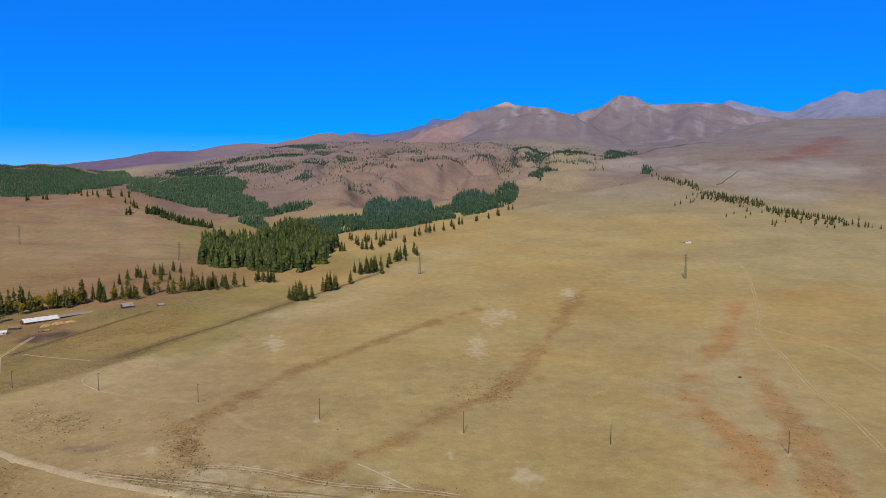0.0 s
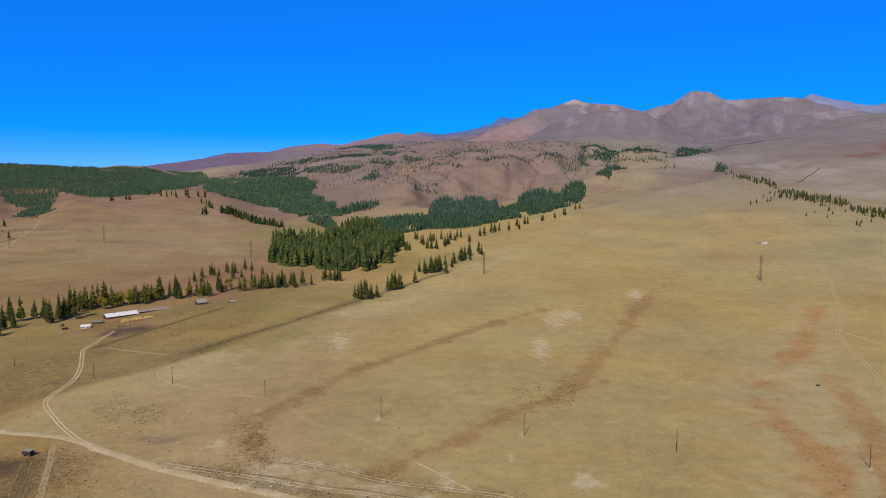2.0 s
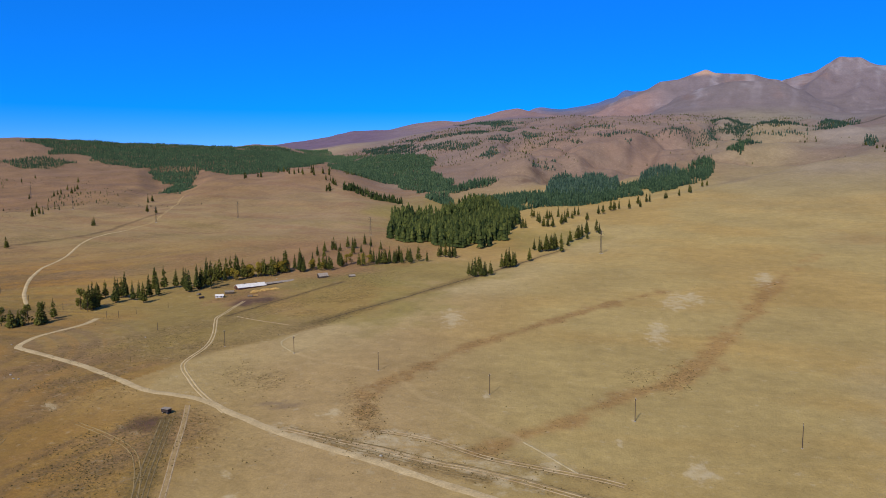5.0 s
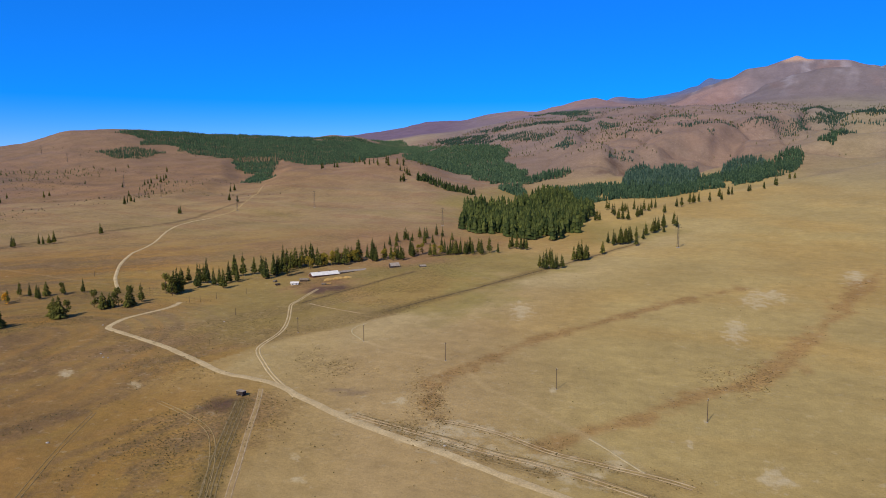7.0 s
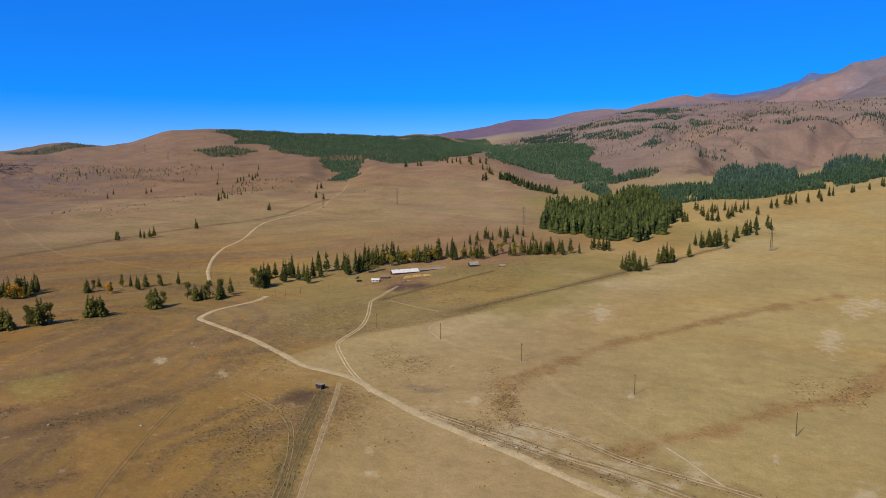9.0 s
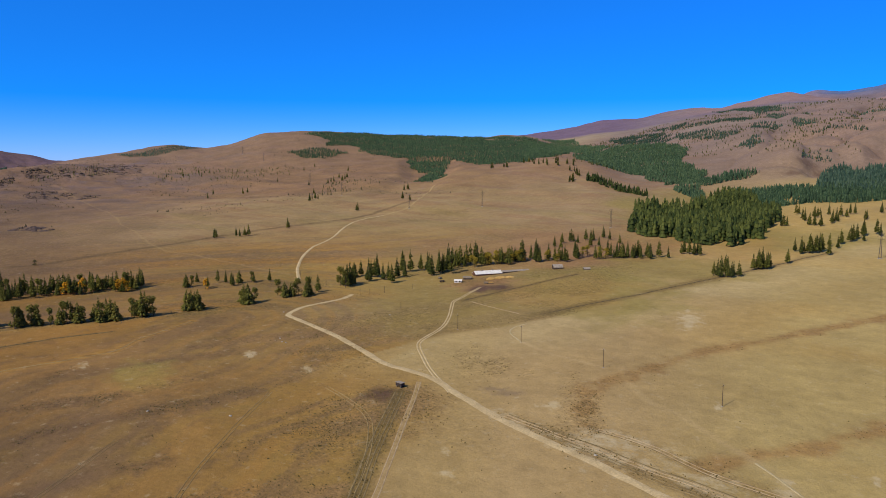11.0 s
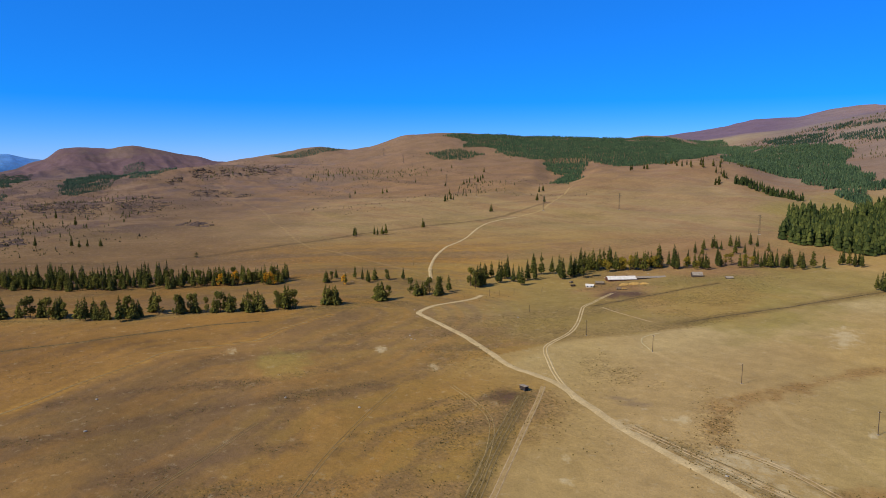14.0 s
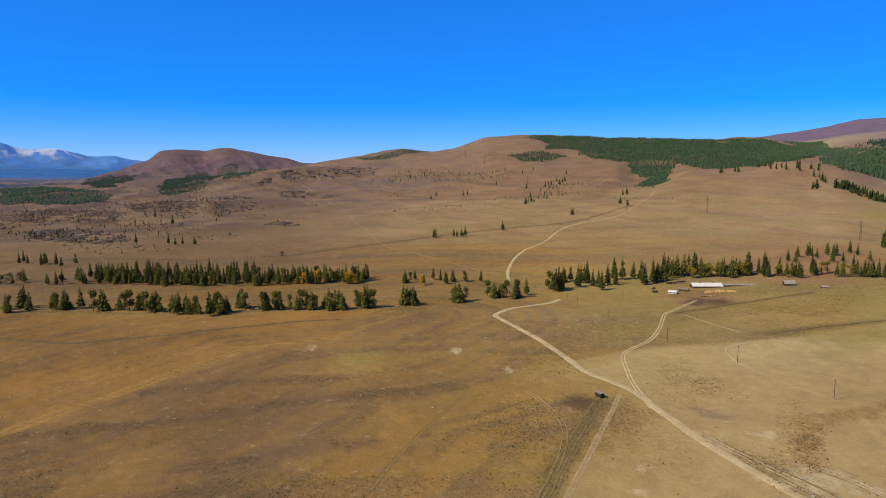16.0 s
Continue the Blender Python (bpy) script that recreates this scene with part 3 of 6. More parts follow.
SLOPE_PALE = [(-22.03, 1647, 34, 10), (-26.09, 1444, 40, 6), (-19.65, 1745, 20, 8), (-28.48, 1741, 20, 12)]
SCRUB_ROWS = ([(75.78, 334), (74.63, 336), (70.93, 337), (65.78, 334), (60.40, 330)], [(85.24, 304), (80.33, 297), (75.77, 291), (70.88, 294), (64.42, 300), (57.59, 306), (51.39, 315)], [(74.06, 237), (69.68, 241), (65.56, 246), (57.93, 252)], [(64.94, 378), (59.33, 380), (55.03, 383), (51.18, 389)])
SCRUB_PATCHES = [(29.90, 350, 14, 6), (32.53, 361, 20, 10), (23.83, 296, 12, 30), (22.37, 286, 12, 12), (23.28, 258, 25, 8), (42.80, 361, 30, 10), (45.18, 273, 30, 14)] + [(-3.19, 347, 14, 14), (-0.31, 347, 14, 10), (30.23, 339, 12, 5), (27.61, 333, 10, 4), (21.85, 287, 8, 14)] + [(81.55, 1230, 50, 10), (71.26, 1530, 30, 8), (63.81, 1652, 30, 5), (55.11, 2068, 40, 5)]


def flat_zone(x, y, r, b):
    """The mown river flat between the track and the bank."""
    return smooth(5, -5, side_of(ORANGE_LINE, x, y)) * smooth(55, 62, b) * smooth(620, 560, r)


def cover(x, y, z, r):
    """Colour of the ground cover, distance haze mixed in, and thickness of the scrub at each point."""
    n1, n2, n3 = fbm(x / 260, y / 260, 4, 60), fbm(x / 45, y / 45, 4, 70), fbm(x / 900, y / 900, 3, 80)
    n4 = fbm(x / 120, y / 30, 4, 90)
    n5 = fbm((x * 0.87 - y * 0.5) / 34, (x * 0.5 + y * 0.87) / 210, 5, 93)
    n6 = fbm(x / 7, y / 7, 4, 95)
    rd = ridged(x / 170, y / 170, 4, 33)
    b = np.degrees(np.arctan2(-x, y))
    col = np.empty((len(x), 3))
    col[:] = (0.44, 0.345, 0.15)
    salt = np.zeros(len(x))
    tuft = (0.06 + 0.25 * n1 + 0.3 * n2) * (1 - 0.5 * smooth(34, 28, b))

    def lay(c, w):
        w = np.clip(w, 0, 1)[:, None]
        col[:] = col * (1 - w) + np.array(c) * w

    # the fan: pale turf, with ochre and grey-green drifts
    lay((0.42, 0.345, 0.175), smooth(0.0, 0.35, n1) * 0.8)
    lay((0.46, 0.325, 0.12), smooth(0.05, 0.4, -n1 + 0.3 * n4) * 0.7)
    lay((0.43, 0.31, 0.16), smooth(6, 22, b) * 0.75)
    for line in (RUST_A, RUST_B):
        lay((0.46, 0.385, 0.235), line_mask(line, x, y, 22, 0.5, 17) * 0.4)
    # meadows below the scarp and west of the road
    low = np.maximum(smooth(4, -4, side_of(SCARP_B, x, y)), smooth(3, -3, side_of(SCARP, x, y)) * smooth(34, 38, b)) * smooth(1100, 800, r)
    west = smooth(3, -3, side_of(MAIN_ROAD, x, y)) * smooth(-14, 16, side_of(SOUTH_TRACK, x, y) + 22 * n2) * smooth(20, 30, b)
    low = np.maximum(low * smooth(16, 20, b + 0.02 * (r - 700)), west)
    lay((0.355, 0.24, 0.085), low * 0.95)
    lay((0.32, 0.21, 0.125), low * smooth(0.0, 0.22, n5 + 0.3 * n1) * 0.65)
    lay((0.40, 0.24, 0.085), low * smooth(0.0, 0.28, -n5 + 0.3 * n2) * 0.35)
    lay((0.30, 0.245, 0.10), low * smooth(0.1, 0.35, -n1) * smooth(60, 42, b) * 0.6)
    tuft = tuft + 0.5 * low * smooth(-0.1, 0.3, n5 + 0.4 * n2) * (1 - flat_zone(x, y, r, b))
    flat = smooth(5, -5, side_of(ORANGE_LINE, x, y)) * smooth(-6, 2, side_of(BANK_WEST, x, y)) * smooth(55, 62, b) * smooth(620, 560, r)
    lay((0.42, 0.245, 0.07), flat * (0.65 + 0.8 * n5))
    # dun and orange streaks that run with the river terrace
    s = side_of(ORANGE_LINE, x, y)
    (ax, ay), (bx, by) = polar(*ORANGE_LINE[0]), polar(*ORANGE_LINE[-1])
    run = ((x - ax) * (bx - ax) + (y - ay) * (by - ay)) / math.hypot(bx - ax, by - ay)
    n7 = fbm(s / 24, run / 260, 5, 96) + 0.25 * n2
    plain = low * smooth(36, 46, b)
    lay((0.30, 0.205, 0.12), plain * smooth(-1, 5, s) * smooth(120, 40, s + 50 * n1) * (0.5 + 0.8 * n7))
    lay((0.265, 0.18, 0.11), plain * smooth(0.05, 0.4, n7 + 0.3 * n6) * 0.35)
    lay((0.42, 0.245, 0.07), plain * smooth(0.02, 0.3, -n7) * smooth(30, -6, s) * 0.7)
    lay((0.39, 0.235, 0.085), plain * smooth(0.05, 0.35, -n7) * smooth(50, 110, s) * 0.35)
    n8 = fbm(s / 6, run / 110, 4, 98)
    lay((0.25, 0.17, 0.105), plain * smooth(0.08, 0.4, n8 + 0.4 * n6) * 0.5)
    lay((0.43, 0.255, 0.085), plain * smooth(0.1, 0.42, -n8 + 0.3 * n6) * 0.45)
    tuft = tuft + 0.18 * plain * smooth(0.0, 0.3, n8)
    for i, pts in enumerate(SCRUB_ROWS):
        m = line_mask(pts, x, y, 7, 0.5, 40 + i)
        lay((0.22, 0.15, 0.10), m * 0.5)
        tuft = tuft + 0.75 * m * smooth(-0.3, 0.3, n2 + 0.6 * n6)
    edge = side_of(SCARP_B, x, y)
    lay((0.50, 0.405, 0.22), smooth(90, 0, edge) * smooth(-4, 2, edge) * smooth(1000, 700, r) * (0.55 + 0.6 * n2))
    col[:] *= (1 - 0.2 * west * smooth(40, 56, b))[:, None] * np.array([1.0, 0.97, 0.88]) ** (west * smooth(38, 50, b))[:, None]
    # hills: rosier and barer with height
    hill = smooth(700, 1000, r + 120 * n3) * smooth(12, 17, b) * smooth(3100, 2900, r)
    lay((0.36, 0.262, 0.14), hill)
    lay((0.29, 0.18, 0.095), hill * smooth(1150, 1750, r + 300 * n1))
    lay((0.26, 0.17, 0.11), hill * smooth(0.1, 0.4, n2 + 0.6 * n4) * 0.5 * smooth(1100, 1500, r))
    lay((0.29, 0.19, 0.10), hill * smooth(48, 62, b) * smooth(900, 1300, r) * 0.6)
    mid = smooth(1250, 1600, r + 150 * n1) * smooth(26, 18, b) * smooth(-14, -8, b)
    lay((0.265, 0.19, 0.135), mid)
    lay((0.31, 0.235, 0.16), mid * smooth(0.0, 0.4, n1) * 0.7)
    lay((0.28, 0.185, 0.125), mid * smooth(0.0, 0.35, n3 + 0.3 * n2) * 0.7)
    d, depth, half = along(CUTS[7], x, y)
    lay((0.30, 0.20, 0.125), smooth(1.3, 0.5, d / half + 0.4 * n2) * smooth(4, 14, depth) * 0.8)
    lay((0.335, 0.275, 0.15), smooth(800, 1350, r + 120 * n1) * smooth(-2, -10, b) * 0.75)
    east = smooth(1250, 1700, r + 150 * n1) * smooth(-9, -14, b)
    lay((0.265, 0.215, 0.16), east)
    lay((0.36, 0.305, 0.235), east * smooth(0.05, 0.35, n1) * smooth(2600, 1800, r) * 0.6)
    lay((0.25, 0.175, 0.13), east * smooth(0.05, 0.35, -n1 + 0.4 * n2) * 0.6)
    lay((0.24, 0.16, 0.11), smooth(2600, 2900, r) * smooth(56, 60, b))
    # mountains, the farthest ridges painted bluer to stand in for distance haze
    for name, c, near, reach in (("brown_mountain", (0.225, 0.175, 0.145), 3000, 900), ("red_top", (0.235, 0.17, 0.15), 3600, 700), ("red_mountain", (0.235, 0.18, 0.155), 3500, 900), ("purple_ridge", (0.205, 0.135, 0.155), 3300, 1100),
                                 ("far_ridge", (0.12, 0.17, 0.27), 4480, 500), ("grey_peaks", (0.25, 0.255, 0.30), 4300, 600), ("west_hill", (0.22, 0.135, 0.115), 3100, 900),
                                 ("hazed_foothills", (0.035, 0.17, 0.40), 3950, 600), ("snow_range", (0.12, 0.33, 0.66), 4480, 400)):
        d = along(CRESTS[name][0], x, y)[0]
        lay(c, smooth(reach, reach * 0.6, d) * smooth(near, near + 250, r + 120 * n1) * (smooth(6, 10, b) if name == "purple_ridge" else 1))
    lay((0.28, 0.205, 0.17), smooth(3300, 3600, r) * smooth(4300, 4200, r) * smooth(22, 17, b) * smooth(7, 10, b) * (0.75 + 0.6 * n1))
    lay((0.03, 0.10, 0.15), smooth(1900, 2200, r) * smooth(4100, 3950, r) * smooth(75.5, 78, b) * smooth(30, 8, z))
    lay((0.85, 0.87, 0.92), smooth(0.0, 0.3, n2 + 0.8 * rd - 0.15) * smooth(150, 190, z + 40 * rd + 30 * n2) * smooth(4600, 4680, r) * smooth(73, 76, b) * 0.85)
    mount = smooth(3100, 3500, r) * smooth(4350, 4250, r) * smooth(8, 3, b)
    lay((0.40, 0.35, 0.31), mount * smooth(0.2, 0.6, rd + 0.5 * n2) * smooth(0.0, 0.3, n1) * 0.7)
    lay((0.30, 0.17, 0.115), mount * smooth(0.12, 0.45, n1 + 0.4 * n2) * 0.4)
    scree = fbm(b * 1.6, r / 520, 4, 97)
    lay((0.36, 0.30, 0.26), mount * smooth(0.18, 0.45, scree + 0.3 * n2) * 0.45)
    lay((0.19, 0.15, 0.135), mount * smooth(0.1, 0.4, -scree + 0.3 * n2) * 0.5)
    lay((0.42, 0.25, 0.17), smooth(3400, 3600, r) * smooth(4250, 4150, r) * smooth(9, 6, b) * smooth(-3, 0, b) * 0.7)
    lay((0.55, 0.34, 0.20), smooth(615, 640, z) * smooth(-3.9, -4.5, b) * smooth(-6.4, -5.6, b))
    lay((0.36, 0.22, 0.16), smooth(3500, 3800, r) * smooth(6, 9, b) * smooth(19, 13, b) * 0.8)
    # gullies between the knolls, rocky ground on the western shoulder
    v = np.abs(value_noise(x / 210 + 3.3, y / 210, 51))
    lay((0.21, 0.145, 0.105), smooth(1450, 1750, r) * smooth(3000, 2500, r) * smooth(15, 9, b) * smooth(-15, -9, b) * smooth(0.16, 0.02, v + 0.15 * n2) * 0.75)
    lay((0.22, 0.165, 0.14), smooth(1300, 1600, r) * smooth(48, 60, b) * smooth(2600, 2300, r) * smooth(0.05, 0.3, n2 + 0.5 * n1) * 0.75)
    lay((0.30, 0.18, 0.10), hill * smooth(0.08, 0.35, n4 - 0.3 * n1) * 0.45)
    lay((0.30, 0.235, 0.105), hill * smooth(0.1, 0.4, -n4 + 0.4 * n1) * 0.5 * smooth(1600, 1000, r))
    lay((0.19, 0.135, 0.10), smooth(54, 64, b) * smooth(1000, 1250, r) * smooth(2500, 2200, r) * (0.5 + 0.9 * n2 + 0.5 * n1) * 0.8)
    lay((0.25, 0.165, 0.085), smooth(56, 66, b) * smooth(560, 700, r) * smooth(1700, 1300, r) * 0.7)
    crag = smooth(66, 71, b) * smooth(960, 1060, r) * smooth(2300, 2000, r)
    lay((0.175, 0.12, 0.095), crag * smooth(-0.1, 0.25, n2 + 0.5 * n4 + 0.3 * n6) * 0.75)
    lay((0.33, 0.235, 0.15), crag * smooth(0.1, 0.35, -n2 - 0.4 * n6) * 0.5)
    wh = smooth(3050, 3300, r) * smooth(4000, 3900, r) * smooth(62, 66, b)
    lay((0.14, 0.10, 0.10), wh * smooth(0.0, 0.25, n2 + 0.7 * rd - 0.3) * smooth(68, 73, b) * 0.85)
    lay((0.31, 0.205, 0.13), wh * smooth(-0.05, 0.3, n1 + 0.5 * n2) * smooth(67, 71, b) * 0.7)
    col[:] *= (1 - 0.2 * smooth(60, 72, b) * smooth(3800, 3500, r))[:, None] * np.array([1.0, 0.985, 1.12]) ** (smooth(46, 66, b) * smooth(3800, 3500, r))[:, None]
    # named patches
    for pts, c, k in ((PALE_PATCHES, (0.53, 0.42, 0.23), 0.8), (EARTH_PATCHES, (0.33, 0.195, 0.105), 0.65), (SLOPE_PALE, (0.37, 0.32, 0.25), 0.7), (GREEN_PATCHES, (0.31, 0.255, 0.085), 0.75),
                      (ORANGE_PATCHES, (0.43, 0.25, 0.085), 0.32), (RED_PATCHES, (0.25, 0.11, 0.075), 0.65), (SCARP_PATCHES, (0.15, 0.095, 0.065), 0.75), (GREY_PATCHES, (0.23, 0.175, 0.13), 0.6), (DARK_PATCHES, (0.11, 0.065, 0.055), 0.9)):
        for i, (pb, pd, across, deep) in enumerate(pts):
            m = patch_mask(pb, pd, across * pd / 500, deep * pd / 130, x, y, i, 0.3 if pts is DARK_PATCHES else 0.8)
            if pts is PALE_PATCHES:
                salt = np.maximum(salt, m)
                m = m * 0.35
            lay(c, k * m)
    for line in (WHEEL_RUTS, WHEEL_RUTS_B):
        salt = np.maximum(salt, line_mask(line, x, y, 9, 0.6, 44) * smooth(-0.1, 0.35, n2))
    for i, (pb, pd, across, deep) in enumerate(SCRUB_PATCHES):
        tuft = tuft + 0.34 * patch_mask(pb, pd, across * pd / 500, deep * pd / 130, x, y, i + 50)
    # streams, tracks and banks
    for pts, c, w, k, t in ((DRY_CREEK, (0.34, 0.215, 0.09), 5, 0.8, 0.3), (CREEK_B, (0.38, 0.235, 0.095), 6, 0.75, 0.25), (RUST_A, (0.44, 0.25, 0.095), 7, 0.8, 0.2), (RUST_B, (0.42, 0.25, 0.10), 7, 0.75, 0.25),
                            (BANK_WEST, (0.13, 0.09, 0.045), 2.2, 0.8, 0.2), (SLOPE_EDGE, (0.085, 0.07, 0.045), 12, 0.85, 0.0), (BANK_WEST, (0.34, 0.26, 0.12), 12, 0.35, 0.3), (FOOT_TRACK, (0.16, 0.11, 0.06), 4.5, 0.9, 0.1),
                            (ORANGE_LINE, (0.48, 0.28, 0.075), 3.2, 0.8, -0.2), (WHEEL_RUTS, (0.31, 0.225, 0.1), 5, 0.45, 0.4), (WHEEL_RUTS_B, (0.31, 0.225, 0.1), 5, 0.4, 0.4), (DITCH, (0.22, 0.155, 0.065), 6, 0.65, 0.35), (FIELD_BANK, (0.2, 0.135, 0.06), 4, 0.6, 0.2), (ORANGE_LINE, (0.22, 0.13, 0.055), 1.3, 0.8, 0.1), (SOUTH_TRACK_B, (0.21, 0.155, 0.06), 4.5, 0.75, 0.45), (SIDE_RUTS, (0.24, 0.165, 0.075), 4, 0.5, 0.5), (BANK_LINE, (0.20, 0.14, 0.06), 2.5, 0.6, 0.4), (HILL_PATH, (0.44, 0.32, 0.17), 1.6, 0.4, -0.3), 
                            (POLE_TRACK, (0.52, 0.4, 0.22), 1.2, 0.6, -0.2), (PALE_TRACK, (0.5, 0.4, 0.21), 4, 0.4, -0.2), (FAINT_PATH, (0.52, 0.4, 0.21), 2, 0.5, -0.2)):
        m = line_mask(pts, x, y, w, 0.9 if pts in (DRY_CREEK, CREEK_B, RUST_A, RUST_B) else 0.5 if w > 3 else 0.25, int(w * 7))
        if pts in (DRY_CREEK, CREEK_B, RUST_A, RUST_B):
            m = m * smooth(-0.65, 0.1, n2 + 0.7 * n6)
        lay(c, m * k)
        tuft = tuft + t * m
    # less red and more blue farther out: aerial haze put into the colour
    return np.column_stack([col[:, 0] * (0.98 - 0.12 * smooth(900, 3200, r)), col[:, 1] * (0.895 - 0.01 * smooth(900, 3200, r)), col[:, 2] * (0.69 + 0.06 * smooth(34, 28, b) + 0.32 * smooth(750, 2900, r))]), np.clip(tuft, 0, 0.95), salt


def sheet(name, co, quads, tris, mat):
    me = bpy.data.meshes.new(name)
    me.vertices.add(len(co))
    me.vertices.foreach_set("co", np.asarray(co, np.float32).ravel())
    loops = np.concatenate([np.ravel(quads), np.ravel(tris)]).astype(np.int32)
    me.loops.add(len(loops))
    me.loops.foreach_set("vertex_index", loops)
    nq, nt = len(quads), len(tris)
    me.polygons.add(nq + nt)
    me.polygons.foreach_set("loop_start", np.concatenate([np.arange(nq) * 4, nq * 4 + np.arange(nt) * 3]).astype(np.int32))
    me.update(calc_edges=True)
    me.materials.append(mat)
    return me


NONE4, NONE3 = np.zeros((0, 4), int), np.zeros((0, 3), int)


def ground_sheet():
    bearings = np.concatenate([np.arange(-40, 95, 0.13), np.arange(95, 320, 1.5)])
    radii = np.concatenate([[4, 40, 90, 120], np.geomspace(150, 1200, 270, endpoint=False), np.linspace(1200, 4950, 380)])
    nb, nr = len(bearings), len(radii)
    B, R = np.meshgrid(np.radians(bearings), radii)
    X, Y = (-R * np.sin(B)).ravel(), (R * np.cos(B)).ravel()
    Z = height(X, Y)
    X, Y, Z = np.append(X, 0), np.append(Y, 0), np.append(Z, Z[0])
    i = np.arange(nr - 1)[:, None] * nb + np.arange(nb)[None]
    j = np.arange(nr - 1)[:, None] * nb + (np.arange(nb)[None] + 1) % nb
    quads = np.stack([i, i + nb, j + nb, j], -1).reshape(-1, 4)
    tris = np.stack([np.arange(nb), (np.arange(nb) + 1) % nb, np.full(nb, nr * nb)], -1)
    me = sheet("ground", np.stack([X, Y, Z], -1), quads, tris, MAT["ground"])
    me.shade_smooth()
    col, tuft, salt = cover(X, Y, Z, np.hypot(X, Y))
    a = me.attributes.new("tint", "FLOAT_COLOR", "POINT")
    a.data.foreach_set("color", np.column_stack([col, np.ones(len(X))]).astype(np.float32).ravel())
    a = me.attributes.new("tuft", "FLOAT", "POINT")
    a.data.foreach_set("value", tuft.astype(np.float32))
    a = me.attributes.new("salt", "FLOAT", "POINT")
    a.data.foreach_set("value", salt.astype(np.float32))
    return tagged(new("ground", me), "dry steppe valley floor rising to bare hills and mountains", "ground", kind="structure")


ground = ground_sheet()


# roads and tracks -----------------------------------------------------------------------------
def drape(points, step=4.0):
    """A smooth line through (bearing, distance) points, as plan positions."""
    p = np.array([polar(*q) for q in points])
    p = np.vstack([2 * p[0] - p[1], p, 2 * p[-1] - p[-2]])
    out = []
    for k in range(1, len(p) - 2):
        n = max(2, int(np.hypot(*(p[k + 1] - p[k])) / step))
        t = np.linspace(0, 1, n, endpoint=False)[:, None]
        out.append(0.5 * (2 * p[k] + (p[k + 1] - p[k - 1]) * t + (2 * p[k - 1] - 5 * p[k] + 4 * p[k + 1] - p[k + 2]) * t ** 2
                          + (3 * p[k] - p[k - 1] - 3 * p[k + 1] + p[k + 2]) * t ** 3))
    return np.vstack(out + [p[-2:-1]])


def ribbon(points, width, offset=0.0, lift=0.14, ragged=0.25, seed=0):
    """Vertices and quads of a worn strip that lies on the ground."""
    c = drape(points)
    d = np.gradient(c, axis=0)
    d /= np.hypot(d[:, 0], d[:, 1])[:, None]
    side = np.stack([d[:, 1], -d[:, 0]], -1)
    s = np.arange(len(c)) * 0.45
    cols = []
    for k, a in enumerate((-1, -0.5, 0, 0.5, 1)):
        w = width / 2 * (1 + ragged * fbm(s, s * 0 + seed + (3 if a > 0 else 9), 3, seed))
        q = c + side * (offset + a * w)[:, None]
        z = height(q[:, 0], q[:, 1]) + lift * (1 - 0.55 * a * a) - (0.1 if abs(a) == 1 else 0)
        cols.append(np.column_stack([q, z]))
    co = np.stack(cols, 1).reshape(-1, 3)
    i = (np.arange(len(c) - 1)[:, None] * 5 + np.arange(4)[None]).ravel()
    return co, np.stack([i, i + 1, i + 6, i + 5], -1)


def road(name, label, strips, mat):
    cos, quads, n = [], [], 0
    for co, q in strips:
        cos.append(co)
        quads.append(q + n)
        n += len(co)
    me = sheet(name, np.vstack(cos), np.vstack(quads), NONE3, mat)
    me.shade_smooth()
    return tagged(new(name, me), label, "road", kind="structure")


def ruts(pts, gauge=1.9, width=0.9, seed=0):
    return [ribbon(pts, width, -gauge / 2, 0.12, 0.35, seed), ribbon(pts, width, gauge / 2, 0.12, 0.35, seed + 1)]


road("road_main", "pale graded dirt road across the steppe", [ribbon(MAIN_ROAD, 4.6, seed=1)], MAT["dirt"])
road("road_hill", "pale dirt road climbing the grassy hill", [ribbon(HILL_ROAD[:9], 3.1, seed=2, lift=0.35)], MAT["dirt"])
road("road_hill_upper", "faint double track over the hill shoulder", ruts(HILL_ROAD[8:], 2.2, 1.3, 31), MAT["faint"])
road("road_farm", "rutted dirt track leading to the farm", ruts(FARM_ROAD, 1.7, 1.15, 3), MAT["dirt"])
road("road_south", "worn clay track with wheel ruts through dry grass", [ribbon(SOUTH_TRACK, 3.2, 0, 0.09, 0.35, 5)], MAT["clay"])
road("road_south_ruts", "pale wheel ruts pressed into the clay track", ruts(SOUTH_TRACK, 1.7, 0.6, 35), MAT["earth"])
road("road_south_faint", "old overgrown wheel ruts in dry grass", [ribbon(SOUTH_TRACK_B, w, o, 0.1, 0.5, 7 + k) for k, (o, w) in enumerate(((-2.6, 0.5), (-1.1, 0.7), (0.6, 0.5), (2.2, 0.8)))], MAT["old_rut"])
road("road_south_old", "faint curving wheel ruts in dry grass", ruts(OLD_RUTS, 1.9, 0.5, 19), MAT["trodden"])
road("road_flat", "thin trodden wheel line across the flat", ruts(FLAT_TRACK, 1.6, 0.35, 21) + ruts(FLAT_TRACK_B, 1.6, 0.35, 23), MAT["trodden"])
road("road_fan", "faint reddish dirt track over the fan", ruts(FAN_TRACK, 2.0, 1.2, 9), MAT["faint"])
road("road_fan_branch", "faint branch track over the fan", ruts(FAN_TRACK_B, 2.0, 0.8, 11), MAT["faint"])
road("road_ruts", "shallow wheel ruts beside the main road", ruts(WHEEL_RUTS, 2.0, 0.7, 13) + ruts(WHEEL_RUTS_B, 2.0, 0.7, 15), MAT["earth"])
